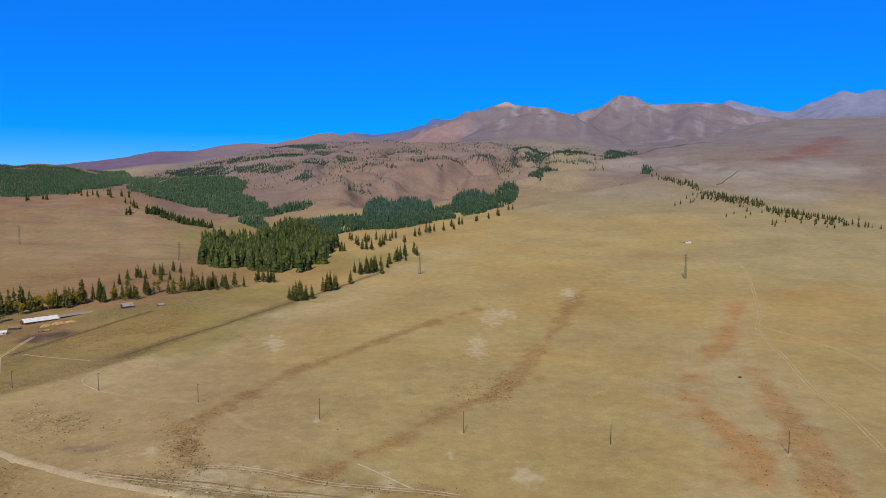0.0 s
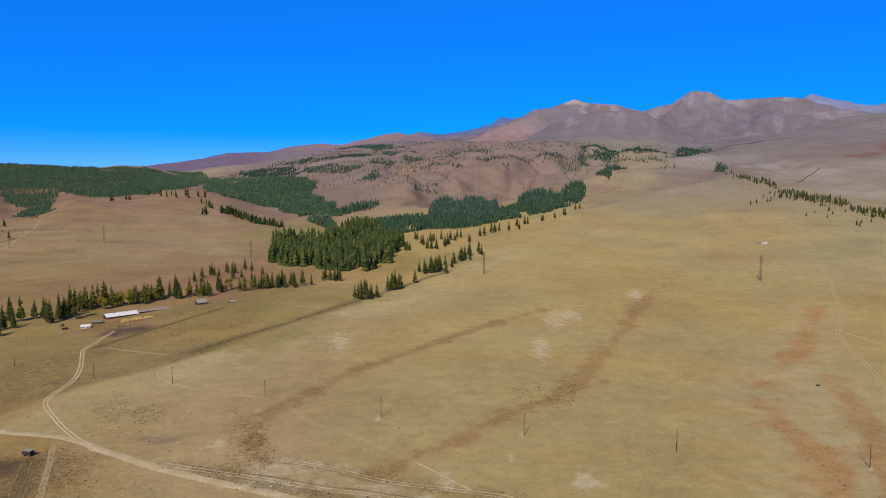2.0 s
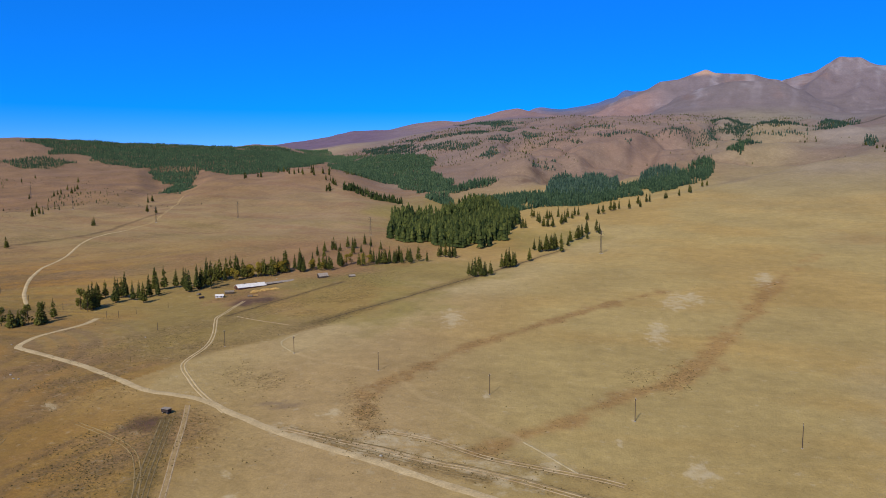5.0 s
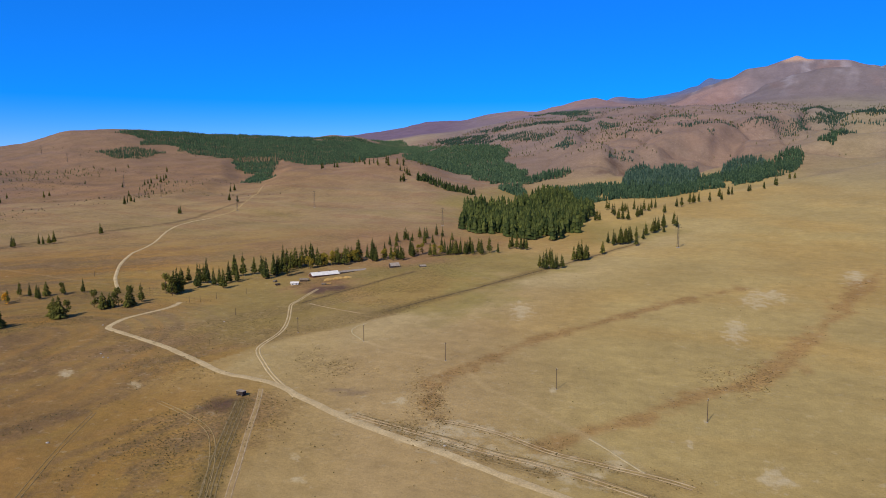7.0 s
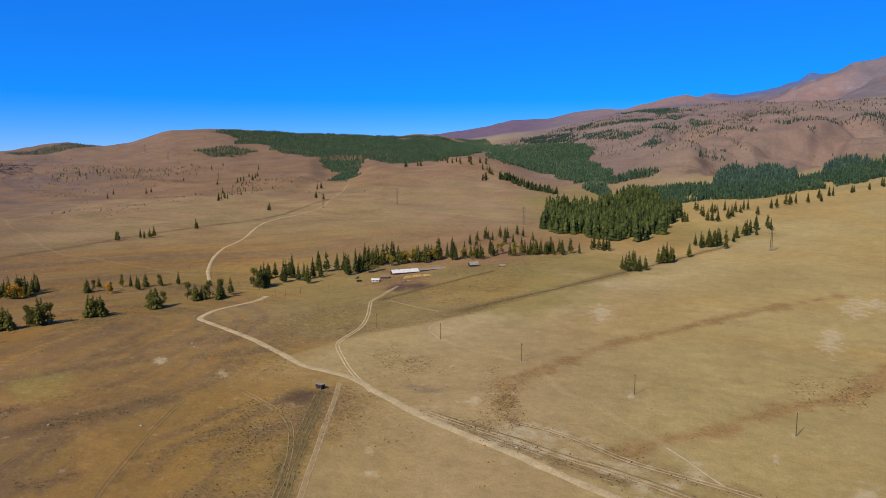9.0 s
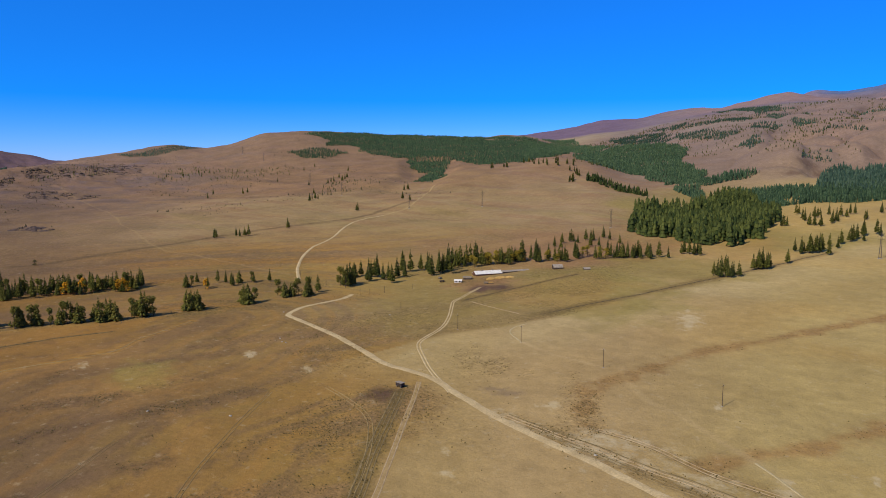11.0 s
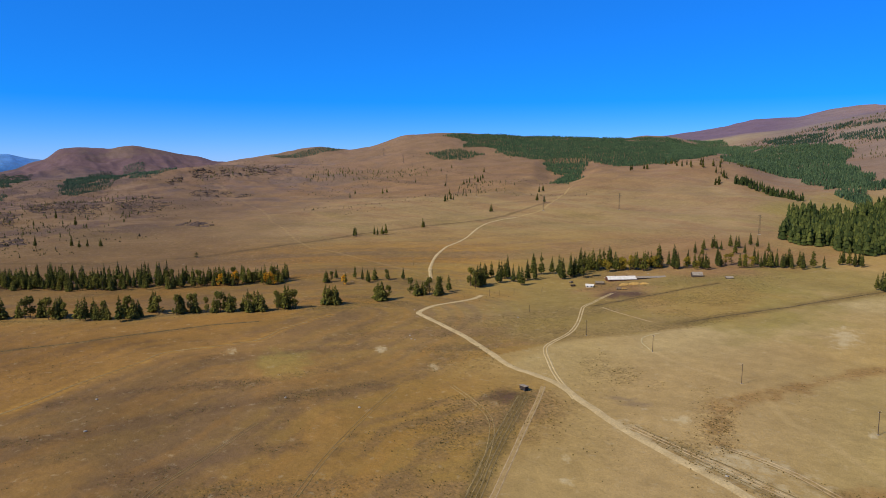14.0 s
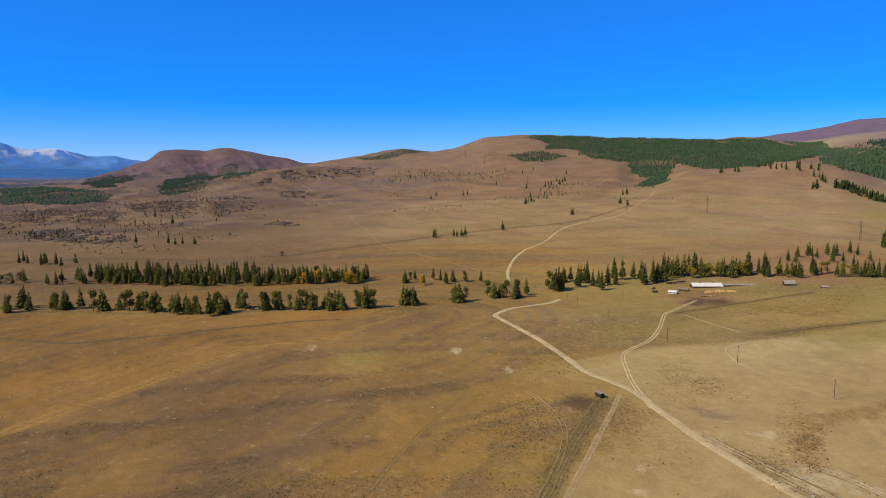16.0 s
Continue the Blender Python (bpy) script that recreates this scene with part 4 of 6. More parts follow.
road("road_ruts_dark", "dark grassy ruts beside the main road", ruts(SIDE_RUTS, 1.8, 0.6, 25) + [ribbon(WHEEL_RUTS, 0.9, 2.2, 0.1, 0.6, 27), ribbon(WHEEL_RUTS_B, 0.7, -1.9, 0.1, 0.6, 28)], MAT["old_rut"])

for name, label, pts, wide, mat, lift in (
        ("ditch_fan", "dark overgrown irrigation ditch along the fan edge", DITCH, 1.9, "ditch", 0.15), ("bank_field", "dark earth bank along the hay field", FIELD_BANK, 1.5, "ditch", 0.2),
        ("bank_river", "broken dark bank of an old river channel", BANK_LINE, 1.7, "ditch", 0.22),
        ("track_west", "thin trodden track across the river flat", ORANGE_LINE, 1.0, "trodden", 0.15),
        ("ditch_slope", "straight dark ditch down the far slope", SLOPE_DITCH, 2.6, "ditch", 0.9), ("path_field", "pale trodden path through the field", FIELD_PATH, 0.9, "earth", 0.14),
        ("path_pole", "pale curved vehicle track by a pole", POLE_PATH, 1.3, "pale", 0.14), ("path_pale", "pale bare wheel track", PALE_TRACK, 1.5, "pale", 0.14)):
    road(name, label, [ribbon(pts, wide, lift=lift, ragged=0.7, seed=len(name))], MAT[mat])



# trees ----------------------------------------------------------------------------------------
def part(name, me, parent, label=""):
    ob = new(name, me)
    ob.parent = parent
    return tagged(ob, label) if label else ob


def clumps(rng, items, mat, name):
    """One crown mesh of many small ragged clumps: items are (centre, outward reach, height, heading, droop)."""
    octa = np.array([(1, 0, 0), (-0.6, 0, 0), (0, 0.55, 0), (0, -0.55, 0), (0.1, 0, 0.6), (0, 0, -0.55)])
    faces = np.array([(0, 2, 4), (2, 1, 4), (1, 3, 4), (3, 0, 4), (2, 0, 5), (1, 2, 5), (3, 1, 5), (0, 3, 5)])
    co, tri = [], []
    for k, (c, a, h, head, droop) in enumerate(items):
        v = octa * (a, a, h) * rng.uniform(0.65, 1.3, (6, 3))
        v[:, 2] -= droop * np.clip(v[:, 0], 0, None)
        s, q = math.sin(head), math.cos(head)
        v = np.column_stack([v[:, 0] * q - v[:, 1] * s, v[:, 0] * s + v[:, 1] * q, v[:, 2]]) + c
        co.append(v)
        tri.append(faces + 6 * k)
    return sheet(name, np.vstack(co), NONE4, np.vstack(tri), mat)


def trunk_mesh(rng, h, r, limbs, mat):
    """A tapered, slightly bent trunk with limbs: (height, heading, length, rise)."""
    co, quads = [], []

    def tube(p, q, ra, rb, n=6):
        a = len(co) and sum(len(c) for c in co)
        d = np.subtract(q, p)
        d = d / np.linalg.norm(d)
        u = np.cross(d, (0.3, 0.9, 0.1))
        u /= np.linalg.norm(u)
        v = np.cross(d, u)
        t = np.arange(n) * 2 * math.pi / n
        ring = np.cos(t)[:, None] * u + np.sin(t)[:, None] * v
        co.append(np.vstack([np.array(p) + ra * ring, np.array(q) + rb * ring]))
        i = np.arange(n)
        quads.append(np.stack([a + i, a + (i + 1) % n, a + n + (i + 1) % n, a + n + i], -1))

    bend = rng.uniform(-0.02, 0.02, 2) * h
    tube((0, 0, -0.6), (bend[0] * 0.5, bend[1] * 0.5, h * 0.4), r, r * 0.7)
    tube((bend[0] * 0.5, bend[1] * 0.5, h * 0.4), (bend[0], bend[1], h * 0.93), r * 0.7, r * 0.12)
    for z, a, ln, up in limbs:
        b = (bend[0] * z / h, bend[1] * z / h)
        tube((*b, z), (b[0] + math.cos(a) * ln, b[1] + math.sin(a) * ln, z + up), r * 0.28, r * 0.08, 4)
    return sheet("trunk", np.vstack(co), np.vstack(quads), NONE3, mat)


def conifer(seed, h, wide, mat, open_base=0.1, gaps=0.15):
    """Spruce or larch: whorls of drooping boughs round a straight stem."""
    rng = np.random.default_rng(seed)
    items, limbs = [], []
    levels = int(15 + h * 0.25)
    for k in range(levels):
        f = k / (levels - 1)
        z = h * (open_base + (1 - open_base) * f * 0.97)
        reach = wide * (1 - f) ** 0.8 * (0.75 + 0.45 * rng.random()) * (0.7 if k == 0 else 1) + 0.18
        n = 7 if f < 0.35 else 5 if f < 0.75 else 3
        a0 = rng.random() * 6.3
        for j in range(n):
            if rng.random() < gaps:
                continue
            a = a0 + j * 6.283 / n + rng.uniform(-0.3, 0.3)
            d = reach * rng.uniform(0.4, 0.62)
            items.append(((math.cos(a) * d, math.sin(a) * d, z + rng.uniform(-0.25, 0.25)), reach * 0.6, h * 0.05 + 0.25 * reach, a, 0.3))
        if k % 4 == 0 and f < 0.6:
            limbs.append((z, a0, reach * 0.8, -0.1))
    items.append(((0, 0, h * 0.97), 0.25, h * 0.06, 0, 0))
    return trunk_mesh(rng, h, 0.012 * h + 0.05, limbs, MAT["bark"]), clumps(rng, items, mat, "crown")


def broad(seed, h, wide, mat, base=0.1, count=150):
    """Pine, birch or willow: an uneven rounded crown on forked limbs."""
    rng = np.random.default_rng(seed)
    items, limbs, lobes = [], [], []
    for k in range(8):
        a, f = rng.random() * 6.3, rng.uniform(0.12, 0.95)
        lobes.append((math.cos(a) * wide * 0.5 * (1.1 - f * 0.6), math.sin(a) * wide * 0.5 * (1.1 - f * 0.6), h * (base + (0.92 - base) * f)))
        limbs.append((h * (0.15 + 0.5 * f), a, wide * 0.5, h * 0.16))
    lobes.append((0, 0, h * 0.82))
    for k in range(count):
        cx, cy, cz = lobes[k % len(lobes)]
        v = rng.normal(size=3)
        v /= np.linalg.norm(v)
        s = rng.uniform(0.6, 1.0)
        c = (cx + v[0] * wide * 0.48 * s, cy + v[1] * wide * 0.48 * s, cz + v[2] * h * 0.14 * s)
        if c[2] < h * base * 0.6:
            continue
        items.append((c, wide * rng.uniform(0.15, 0.28), h * rng.uniform(0.035, 0.065), math.atan2(v[1], v[0]), 0.15))
    return trunk_mesh(rng, h, 0.016 * h + 0.06, limbs, MAT["bark"]), clumps(rng, items, mat, "crown")


def shrub(seed, h, wide, mat):
    rng = np.random.default_rng(seed)
    items = [((*(rng.normal(size=2) * wide * 0.3), rng.uniform(0.1, 0.8) * h), wide * 0.3, h * 0.22, rng.random() * 6.3, 0.1) for _ in range(34)]
    limbs = [(0.1, rng.random() * 6.3, wide * 0.3, h * 0.5) for _ in range(4)]
    return trunk_mesh(rng, h * 0.8, 0.06, limbs, MAT["bark"]), clumps(rng, items, mat, "crown")


def tree_kind(name, label, category, meshes):
    made = []
    for trunk, crown in meshes:
        made.append((name, label, category, trunk, crown))
    return made


KINDS = {
    "spruce": tree_kind("spruce_tree", "dark green slender spruce standing on dry grass", "tree", [conifer(s, 1.0 * 18, 2.6, MAT["spruce"]) for s in (1, 2, 3, 4)]),
    "larch": tree_kind("larch_tree", "green larch with an open uneven crown", "tree", [conifer(s, 18, 3.3, MAT["larch"], 0.14, 0.3) for s in (5, 6, 7, 8)]),
    "pine": tree_kind("pine_tree", "broad olive-green pine beside the river", "tree", [broad(s, 15, 3.7, MAT["pine"], 0.08, 260) for s in (9, 10)] + [conifer(s, 15, 4.4, MAT["pine"], 0.06, 0.1) for s in (11, 12, 22)]),
    "birch": tree_kind("birch_tree", "yellowing birch in autumn leaf by the stream", "tree", [broad(s, 12, 4.2, MAT["birch"], 0.12) for s in (13, 14, 15)]),
    "gold": tree_kind("aspen_tree", "bright orange aspen in full autumn colour", "tree", [broad(s, 11, 3.8, MAT["gold"], 0.1) for s in (16, 17)]),
    "willow": tree_kind("willow_tree", "grey-green willow thicket beside the stream", "tree", [broad(s, 10, 4.6, MAT["willow"], 0.05) for s in (18, 19)]),
    "shrub": tree_kind("shrub", "low dark shrub on dry ground", "shrub", [shrub(s, 3.0, 3.4, MAT["pine"]) for s in (20, 21)]),
}
tree_rng = np.random.default_rng(77)


def plant(kind, x, y, size=1.0, group=""):
    """One tree of a kind, scaled about its usual height."""
    name, label, category, trunk, crown = KINDS[kind][tree_rng.integers(len(KINDS[kind]))]
    z = float(height(np.array([x]), np.array([y]))[0])
    top = tagged(new(name), label, category, group)
    top.matrix_world = pose(x, y, z, 0, 0, tree_rng.uniform(0, 360)) @ Matrix.Diagonal((size * tree_rng.uniform(0.88, 1.15), size * tree_rng.uniform(0.88, 1.15), size, 1))
    part("trunk", trunk, top)
    part("crown", crown, top)
    return top


def row(points, kinds, size, group, spread=3.0, each=1):
    """Trees at (bearing, distance) places; each: how many stand in a clump at every place."""
    for q in points:
        x, y = polar(*q[:2])
        n = int(q[2]) if len(q) > 2 else each
        for k in range(n):
            kind = kinds[tree_rng.integers(len(kinds))]
            off = tree_rng.normal(size=2) * spread * (0.3 if n == 1 else 1.0)
            plant(kind, x + off[0], y + off[1], size * tree_rng.uniform(0.72, 1.15), group)


def belt(line, wide, gap, kinds, size, group):
    """A loose belt of single trees along a line."""
    c = drape(line, gap)
    d = np.gradient(c, axis=0)
    d /= np.hypot(d[:, 0], d[:, 1])[:, None]
    for (x, y), (dx, dy) in zip(c, d):
        if value_noise(np.array([x / 40]), np.array([y / 40]), 5)[0] < -0.93:
            continue
        o, s = tree_rng.uniform(-wide / 2, wide / 2), tree_rng.uniform(-gap * 0.4, gap * 0.4)
        plant(kinds[tree_rng.integers(len(kinds))], x + dy * o + dx * s, y - dx * o + dy * s, size * tree_rng.uniform(0.7, 1.15), group)


# river pines, with clumps where they crowd
RIVER_FRONT = [(84.78, 580, 3), (83.80, 569, 2), (82.90, 560, 4), (82.06, 555, 2), (80.67, 555, 1), (79.41, 539, 3), (77.84, 535, 3), (76.84, 529, 3),
    (76.06, 525, 3), (75.32, 521, 2), (74.28, 515, 1), (73.65, 509, 3), (72.59, 505, 4), (71.29, 501, 3), (70.11, 499, 2), (68.97, 510, 4),
    (67.08, 504, 3), (65.86, 507, 3), (64.34, 500, 4), (63.18, 501, 4), (62.01, 499, 3), (60.83, 497, 3), (59.18, 501, 6), (58.47, 500, 4),
    (55.48, 510, 2), (54.77, 512, 3), (51.67, 523, 3), (50.86, 526, 4), (48.36, 542, 2), (47.51, 545, 3), (46.52, 544, 3), (45.41, 558, 1),
    (85.38, 568, 2)]
RIVER_BACK = [(55.53, 608, 2), (54.92, 619, 1), (54.19, 602, 1), (53.25, 618, 1), (52.67, 610, 2), (52.18, 603, 2), (51.72, 610, 1), (50.43, 613, 2),
    (49.20, 614, 1)]
BACK_STRIP = [(80.17, 678), (76.97, 655), (73.27, 634), (69.39, 620), (67.17, 615), (63.99, 619), (61.20, 617), (58.76, 617)]
BACK_STRIP_B = [(79.90, 704), (76.17, 679), (72.01, 660), (68.08, 647)]
FAR_STRIP = [(88.16, 722), (85.85, 713), (83.06, 690), (80.47, 676)]
FAR_STRIP_B = [(84.79, 835), (83.74, 814), (82.31, 794), (81.21, 790)]
GOLDEN = [(64.07, 610), (63.84, 610), (63.01, 612), (62.83, 612), (60.45, 607), (60.21, 606), (59.93, 606), (54.27, 594)]
FARM_CONIFERS = [(42.94, 586, 5), (42.48, 584, 4), (41.96, 625, 2), (40.76, 620, 3), (41.36, 599, 1), (39.71, 598, 3), (38.49, 617, 2), (38.44, 638, 1),
    (37.65, 642, 2), (36.41, 619, 3), (36.07, 646, 2), (35.26, 635, 4), (34.79, 639, 3), (34.36, 662, 3), (33.73, 667, 4), (32.69, 677, 2),
    (32.20, 681, 1)]
FARM_WILLOWS = [(32.59, 665, 4), (31.92, 667, 4), (31.31, 670, 4), (30.74, 674, 4), (30.13, 675, 4), (29.53, 676, 4), (28.93, 677, 4), (28.41, 677, 4)]
FARM_TALL = [(32.25, 684, 1), (29.14, 685, 2), (27.97, 690, 2), (27.04, 673, 3), (27.23, 673, 2)]
FARM_GOLD = [(28.69, 677), (28.42, 681), (26.50, 674), (26.28, 677)]
KNOLL_TREES = [(25.95, 763), (25.34, 755), (25.26, 786), (24.78, 797), (24.54, 799), (24.31, 795), (24.00, 789), (23.30, 804), (23.06, 802), (22.86, 801),
    (22.42, 765), (22.99, 762), (21.94, 824), (21.51, 809), (20.67, 781)]
STREAM_TREES = [(25.92, 682), (25.69, 677), (25.47, 671), (25.23, 677), (24.88, 670), (24.37, 694), (24.03, 683), (23.41, 693), (22.37, 684), (22.09, 682)]
STREAM_CLUMP = [(21.04, 695, 4), (20.63, 689, 4), (20.08, 689, 4), (19.49, 688, 4), (18.94, 688, 4), (18.46, 693, 3), (18.08, 690, 3), (17.00, 688, 1),
    (15.78, 714, 2), (15.34, 712, 2), (14.63, 714, 3)]
DITCH_TREES = [(13.08, 611, 2), (12.54, 610, 3), (11.99, 616, 3), (10.56, 651, 3), (9.95, 658, 4), (9.53, 659, 1), (8.30, 684, 1), (8.08, 749, 1), (7.44, 742, 3),
    (6.88, 743, 4), (6.41, 745, 3), (5.86, 733, 1), (5.63, 782, 2), (5.06, 795, 2), (4.57, 812, 2), (4.00, 826, 2), (3.41, 853, 2), (3.13, 860, 2)]
MEADOW_TREES = [(8.04, 1067), (7.49, 961), (6.79, 975), (6.31, 1003), (5.79, 930), (4.93, 978), (4.21, 1005), (3.63, 958), (7.29, 920), (6.60, 914), (9.14, 914),
    (8.58, 924), (5.41, 942), (2.57, 1009), (1.61, 1045), (1.05, 1055), (0.43, 1068), (-0.29, 1122), (-1.00, 1141), (-2.18, 1160), (-3.12, 1173),
    (-4.06, 1202), (-5.02, 1335)]
FAN_CREEK = [(-16.08, 1718, 2), (-16.68, 1620, 2), (-17.31, 1580, 1), (-18.03, 1545, 1), (-18.79, 1507, 2), (-19.41, 1409, 1), (-19.70, 1381, 2), (-20.24, 1372, 2),
    (-20.85, 1351, 2), (-21.46, 1375, 2), (-22.07, 1350, 3), (-22.67, 1337, 2), (-23.26, 1329, 2), (-24.05, 1313, 3), (-24.63, 1266, 2), (-25.14, 1145, 1),
    (-25.59, 1229, 3), (-26.16, 1224, 2), (-26.65, 1196, 2), (-27.28, 1220, 2), (-28.02, 1202, 2), (-28.93, 1149, 2), (-29.35, 1172, 2), (-29.99, 1155, 1),
    (-30.69, 1160, 2), (-31.31, 1157, 1), (-32.23, 1147, 1)]
FAN_CREEK_B = [(-18.16, 1289), (-18.58, 1308), (-19.29, 1310), (-19.62, 1321), (-22.07, 1194), (-22.39, 1217), (-23.07, 1184), (-25.21, 1127), (-25.79, 1165),
    (-26.80, 1162), (-27.84, 1156), (-29.11, 1136)]
HILL_TREES = [(74.56, 915), (74.06, 901), (73.57, 912), (72.65, 903), (76.98, 936), (74.37, 1168), (76.98, 1238), (75.59, 1276), (53.51, 918), (51.82, 928),
    (51.20, 926), (47.90, 969), (42.38, 1137), (56.91, 1971), (55.70, 1975), (54.55, 2045), (53.96, 1534), (51.30, 1579), (46.19, 1256), (46.01, 1267),
    (45.69, 1278), (46.12, 1643), (44.62, 1651), (44.39, 1674), (44.18, 1713), (43.49, 1699), (43.27, 1721), (43.05, 1752), (43.74, 1761), (45.70, 1413),
    (37.58, 1979), (42.96, 1918)]
HILL_TREES_B = [(53.31, 915), (51.60, 924), (50.92, 925), (47.69, 974), (42.21, 1138), (45.48, 1270), (45.90, 1277), (38.49, 1249), (37.94, 1207), (38.41, 1461),
    (38.10, 1471), (50.92, 1605), (48.64, 1786), (46.53, 1960), (45.63, 2028), (44.13, 1703), (53.60, 1617)] 
SPUR_TREES = [(28.75, 1745), (28.18, 1761), (27.58, 1617), (27.02, 1620), (26.71, 1595), (26.27, 1610), (25.73, 1637), (29.82, 1640), (30.28, 1636), (31.07, 1624),
    (25.04, 1422), (24.87, 1438), (24.60, 1416), (24.38, 1510), (24.18, 1488), (25.27, 1597), (25.04, 1581), (24.65, 1536)]
BARE_TREE = [(65.90, 780),]

belt(BACK_STRIP, 26, 1.45, ["spruce", "larch", "pine", "larch"], 0.82, "river belt")
belt(BACK_STRIP_B, 22, 3.0, ["spruce", "spruce", "larch"], 0.88, "river belt")
belt(FAR_STRIP, 24, 3.6, ["larch", "willow", "spruce"], 0.8, "river belt")
belt(FAR_STRIP_B, 20, 7.0, ["spruce", "larch"], 0.8, "river belt")
row(RIVER_FRONT, ["pine", "pine", "pine", "larch"], 0.95, "river pines", 3.2)
row(RIVER_BACK, ["spruce", "larch", "pine"], 0.72, "river pines", 3.0)
row(GOLDEN, ["gold"], 1.0, "autumn aspens", 1.5)
row(FARM_CONIFERS, ["spruce", "spruce", "larch", "pine"], 1.12, "farm trees", 4.0)
row(FARM_WILLOWS, ["birch", "willow", "birch", "birch", "larch"], 0.95, "farm trees", 4.5)
row(FARM_TALL, ["spruce", "larch"], 1.15, "farm trees", 3.0)
row(FARM_GOLD, ["gold", "birch"], 0.9, "autumn aspens", 2.0)
row(KNOLL_TREES, ["spruce", "larch"], 0.75, "knoll trees", 2.0)
row(STREAM_TREES, ["larch", "spruce", "birch"], 0.9, "stream trees", 2.5, 2)
row(STREAM_CLUMP, ["spruce", "spruce", "larch"], 0.85, "stream trees", 4.0)
row(DITCH_TREES, ["larch", "larch", "spruce"], 0.95, "ditch trees", 3.5)
row(MEADOW_TREES, ["larch", "spruce"], 0.85, "meadow trees", 5.0, 2)
row(FAN_CREEK, ["larch", "spruce", "larch"], 0.55, "creek trees", 10.0)
row(FAN_CREEK, ["larch", "spruce", "shrub"], 0.48, "creek trees", 15.0)
row(FAN_CREEK, ["larch", "spruce", "larch"], 0.42, "creek trees", 22.0)
row(FAN_CREEK_B, ["larch", "spruce"], 0.5, "creek trees", 8.0)
row(HILL_TREES, ["larch", "spruce"], 0.8, "hill trees", 3.0)
row(HILL_TREES_B, ["larch", "spruce"], 0.8, "hill trees", 3.0)
row(SPUR_TREES, ["larch", "spruce"], 0.85, "spur trees", 6.0, 2)
row(BARE_TREE, ["willow"], 0.7, "", 1.0)


# forests: more trees than one can count --------------------------------------------------------
def low_tree(seed, tiers, sides):
    """A small ragged conifer of unit height, as separate tiers."""
    rng = np.random.default_rng(seed)
    co, tri, n = [], [], 0
    for k in range(tiers):
        lo, hi = 0.08 + 0.92 * k / (tiers + 0.4), min(1.0, 0.08 + 0.92 * (k + 1.75) / (tiers + 0.4))
        r = 0.155 * (1 - lo) ** 0.7 + 0.02
        a = rng.random() * 6.3 + np.arange(sides) * 2 * math.pi / sides
        rr = r * rng.uniform(0.7, 1.35, sides)
        ring = np.column_stack([np.cos(a) * rr, np.sin(a) * rr, lo + rng.uniform(-0.05, 0.04, sides)])
        co.append(np.vstack([ring, [(rng.uniform(-0.02, 0.02), rng.uniform(-0.02, 0.02), hi)]]))
        i = np.arange(sides)
        tri.append(np.stack([i, (i + 1) % sides, np.full(sides, sides)], -1) + n)
        n += sides + 1
    return np.vstack(co), np.vstack(tri)


def inside(poly, x, y):
    hit = np.zeros(len(x), bool)
    for (ax, ay), (bx, by) in zip(poly, poly[1:] + poly[:1]):
        cross = (ay > y) != (by > y)
        hit ^= cross & (x < (bx - ax) * (y - ay) / ((by - ay) if by != ay else 1e-9) + ax)
    return hit


def forest(points, gap, tall, label, mat, seed, tiers=3, sides=5, thin=0.0, warp=25.0, grain=60.0):
    """A wood inside an outline of (bearing, distance) points, with ragged edges and gaps."""
    rng = np.random.default_rng(seed)
    poly = [polar(*q) for q in points]
    xs, ys = [p[0] for p in poly], [p[1] for p in poly]
    gx, gy = np.meshgrid(np.arange(min(xs) - 40, max(xs) + 40, gap), np.arange(min(ys) - 40, max(ys) + 40, gap))
    x, y = gx.ravel() + rng.uniform(-0.5, 0.5, gx.size) * gap, gy.ravel() + rng.uniform(-0.5, 0.5, gx.size) * gap
    keep = inside(poly, x + warp * fbm(x / 70, y / 70, 3, seed), y + warp * fbm(x / 70, y / 70, 3, seed + 9))
    keep &= fbm(x / grain, y / grain, 3, seed + 20) > thin - 0.45
    x, y = x[keep], y[keep]
    z = height(x, y)
    cos, tris, n = [], [], 0
    pick = rng.integers(0, 5, len(x))
    for k in range(5):
        c, t = low_tree(seed * 10 + k, tiers, sides)
        m = pick == k
        cnt = int(m.sum())
        if not cnt:
            continue
        h = tall * rng.uniform(0.5, 1.3, cnt)
        w = h * rng.uniform(0.85, 1.25, cnt)
        a = rng.random(cnt) * 6.283
        ca, sa = np.cos(a), np.sin(a)
        v = np.stack([x[m][:, None] + w[:, None] * (c[:, 0] * ca[:, None] - c[:, 1] * sa[:, None]),
                      y[m][:, None] + w[:, None] * (c[:, 0] * sa[:, None] + c[:, 1] * ca[:, None]),
                      z[m][:, None] + h[:, None] * c[:, 2] - 0.3], -1)
        cos.append(v.reshape(-1, 3))
        tris.append((t[None] + (np.arange(cnt) * len(c))[:, None, None]).reshape(-1, 3) + n)
        n += cnt * len(c)
    me = sheet("forest", np.vstack(cos), NONE4, np.vstack(tris), mat)
    return tagged(new("forest", me), label, "forest", kind="stuff")


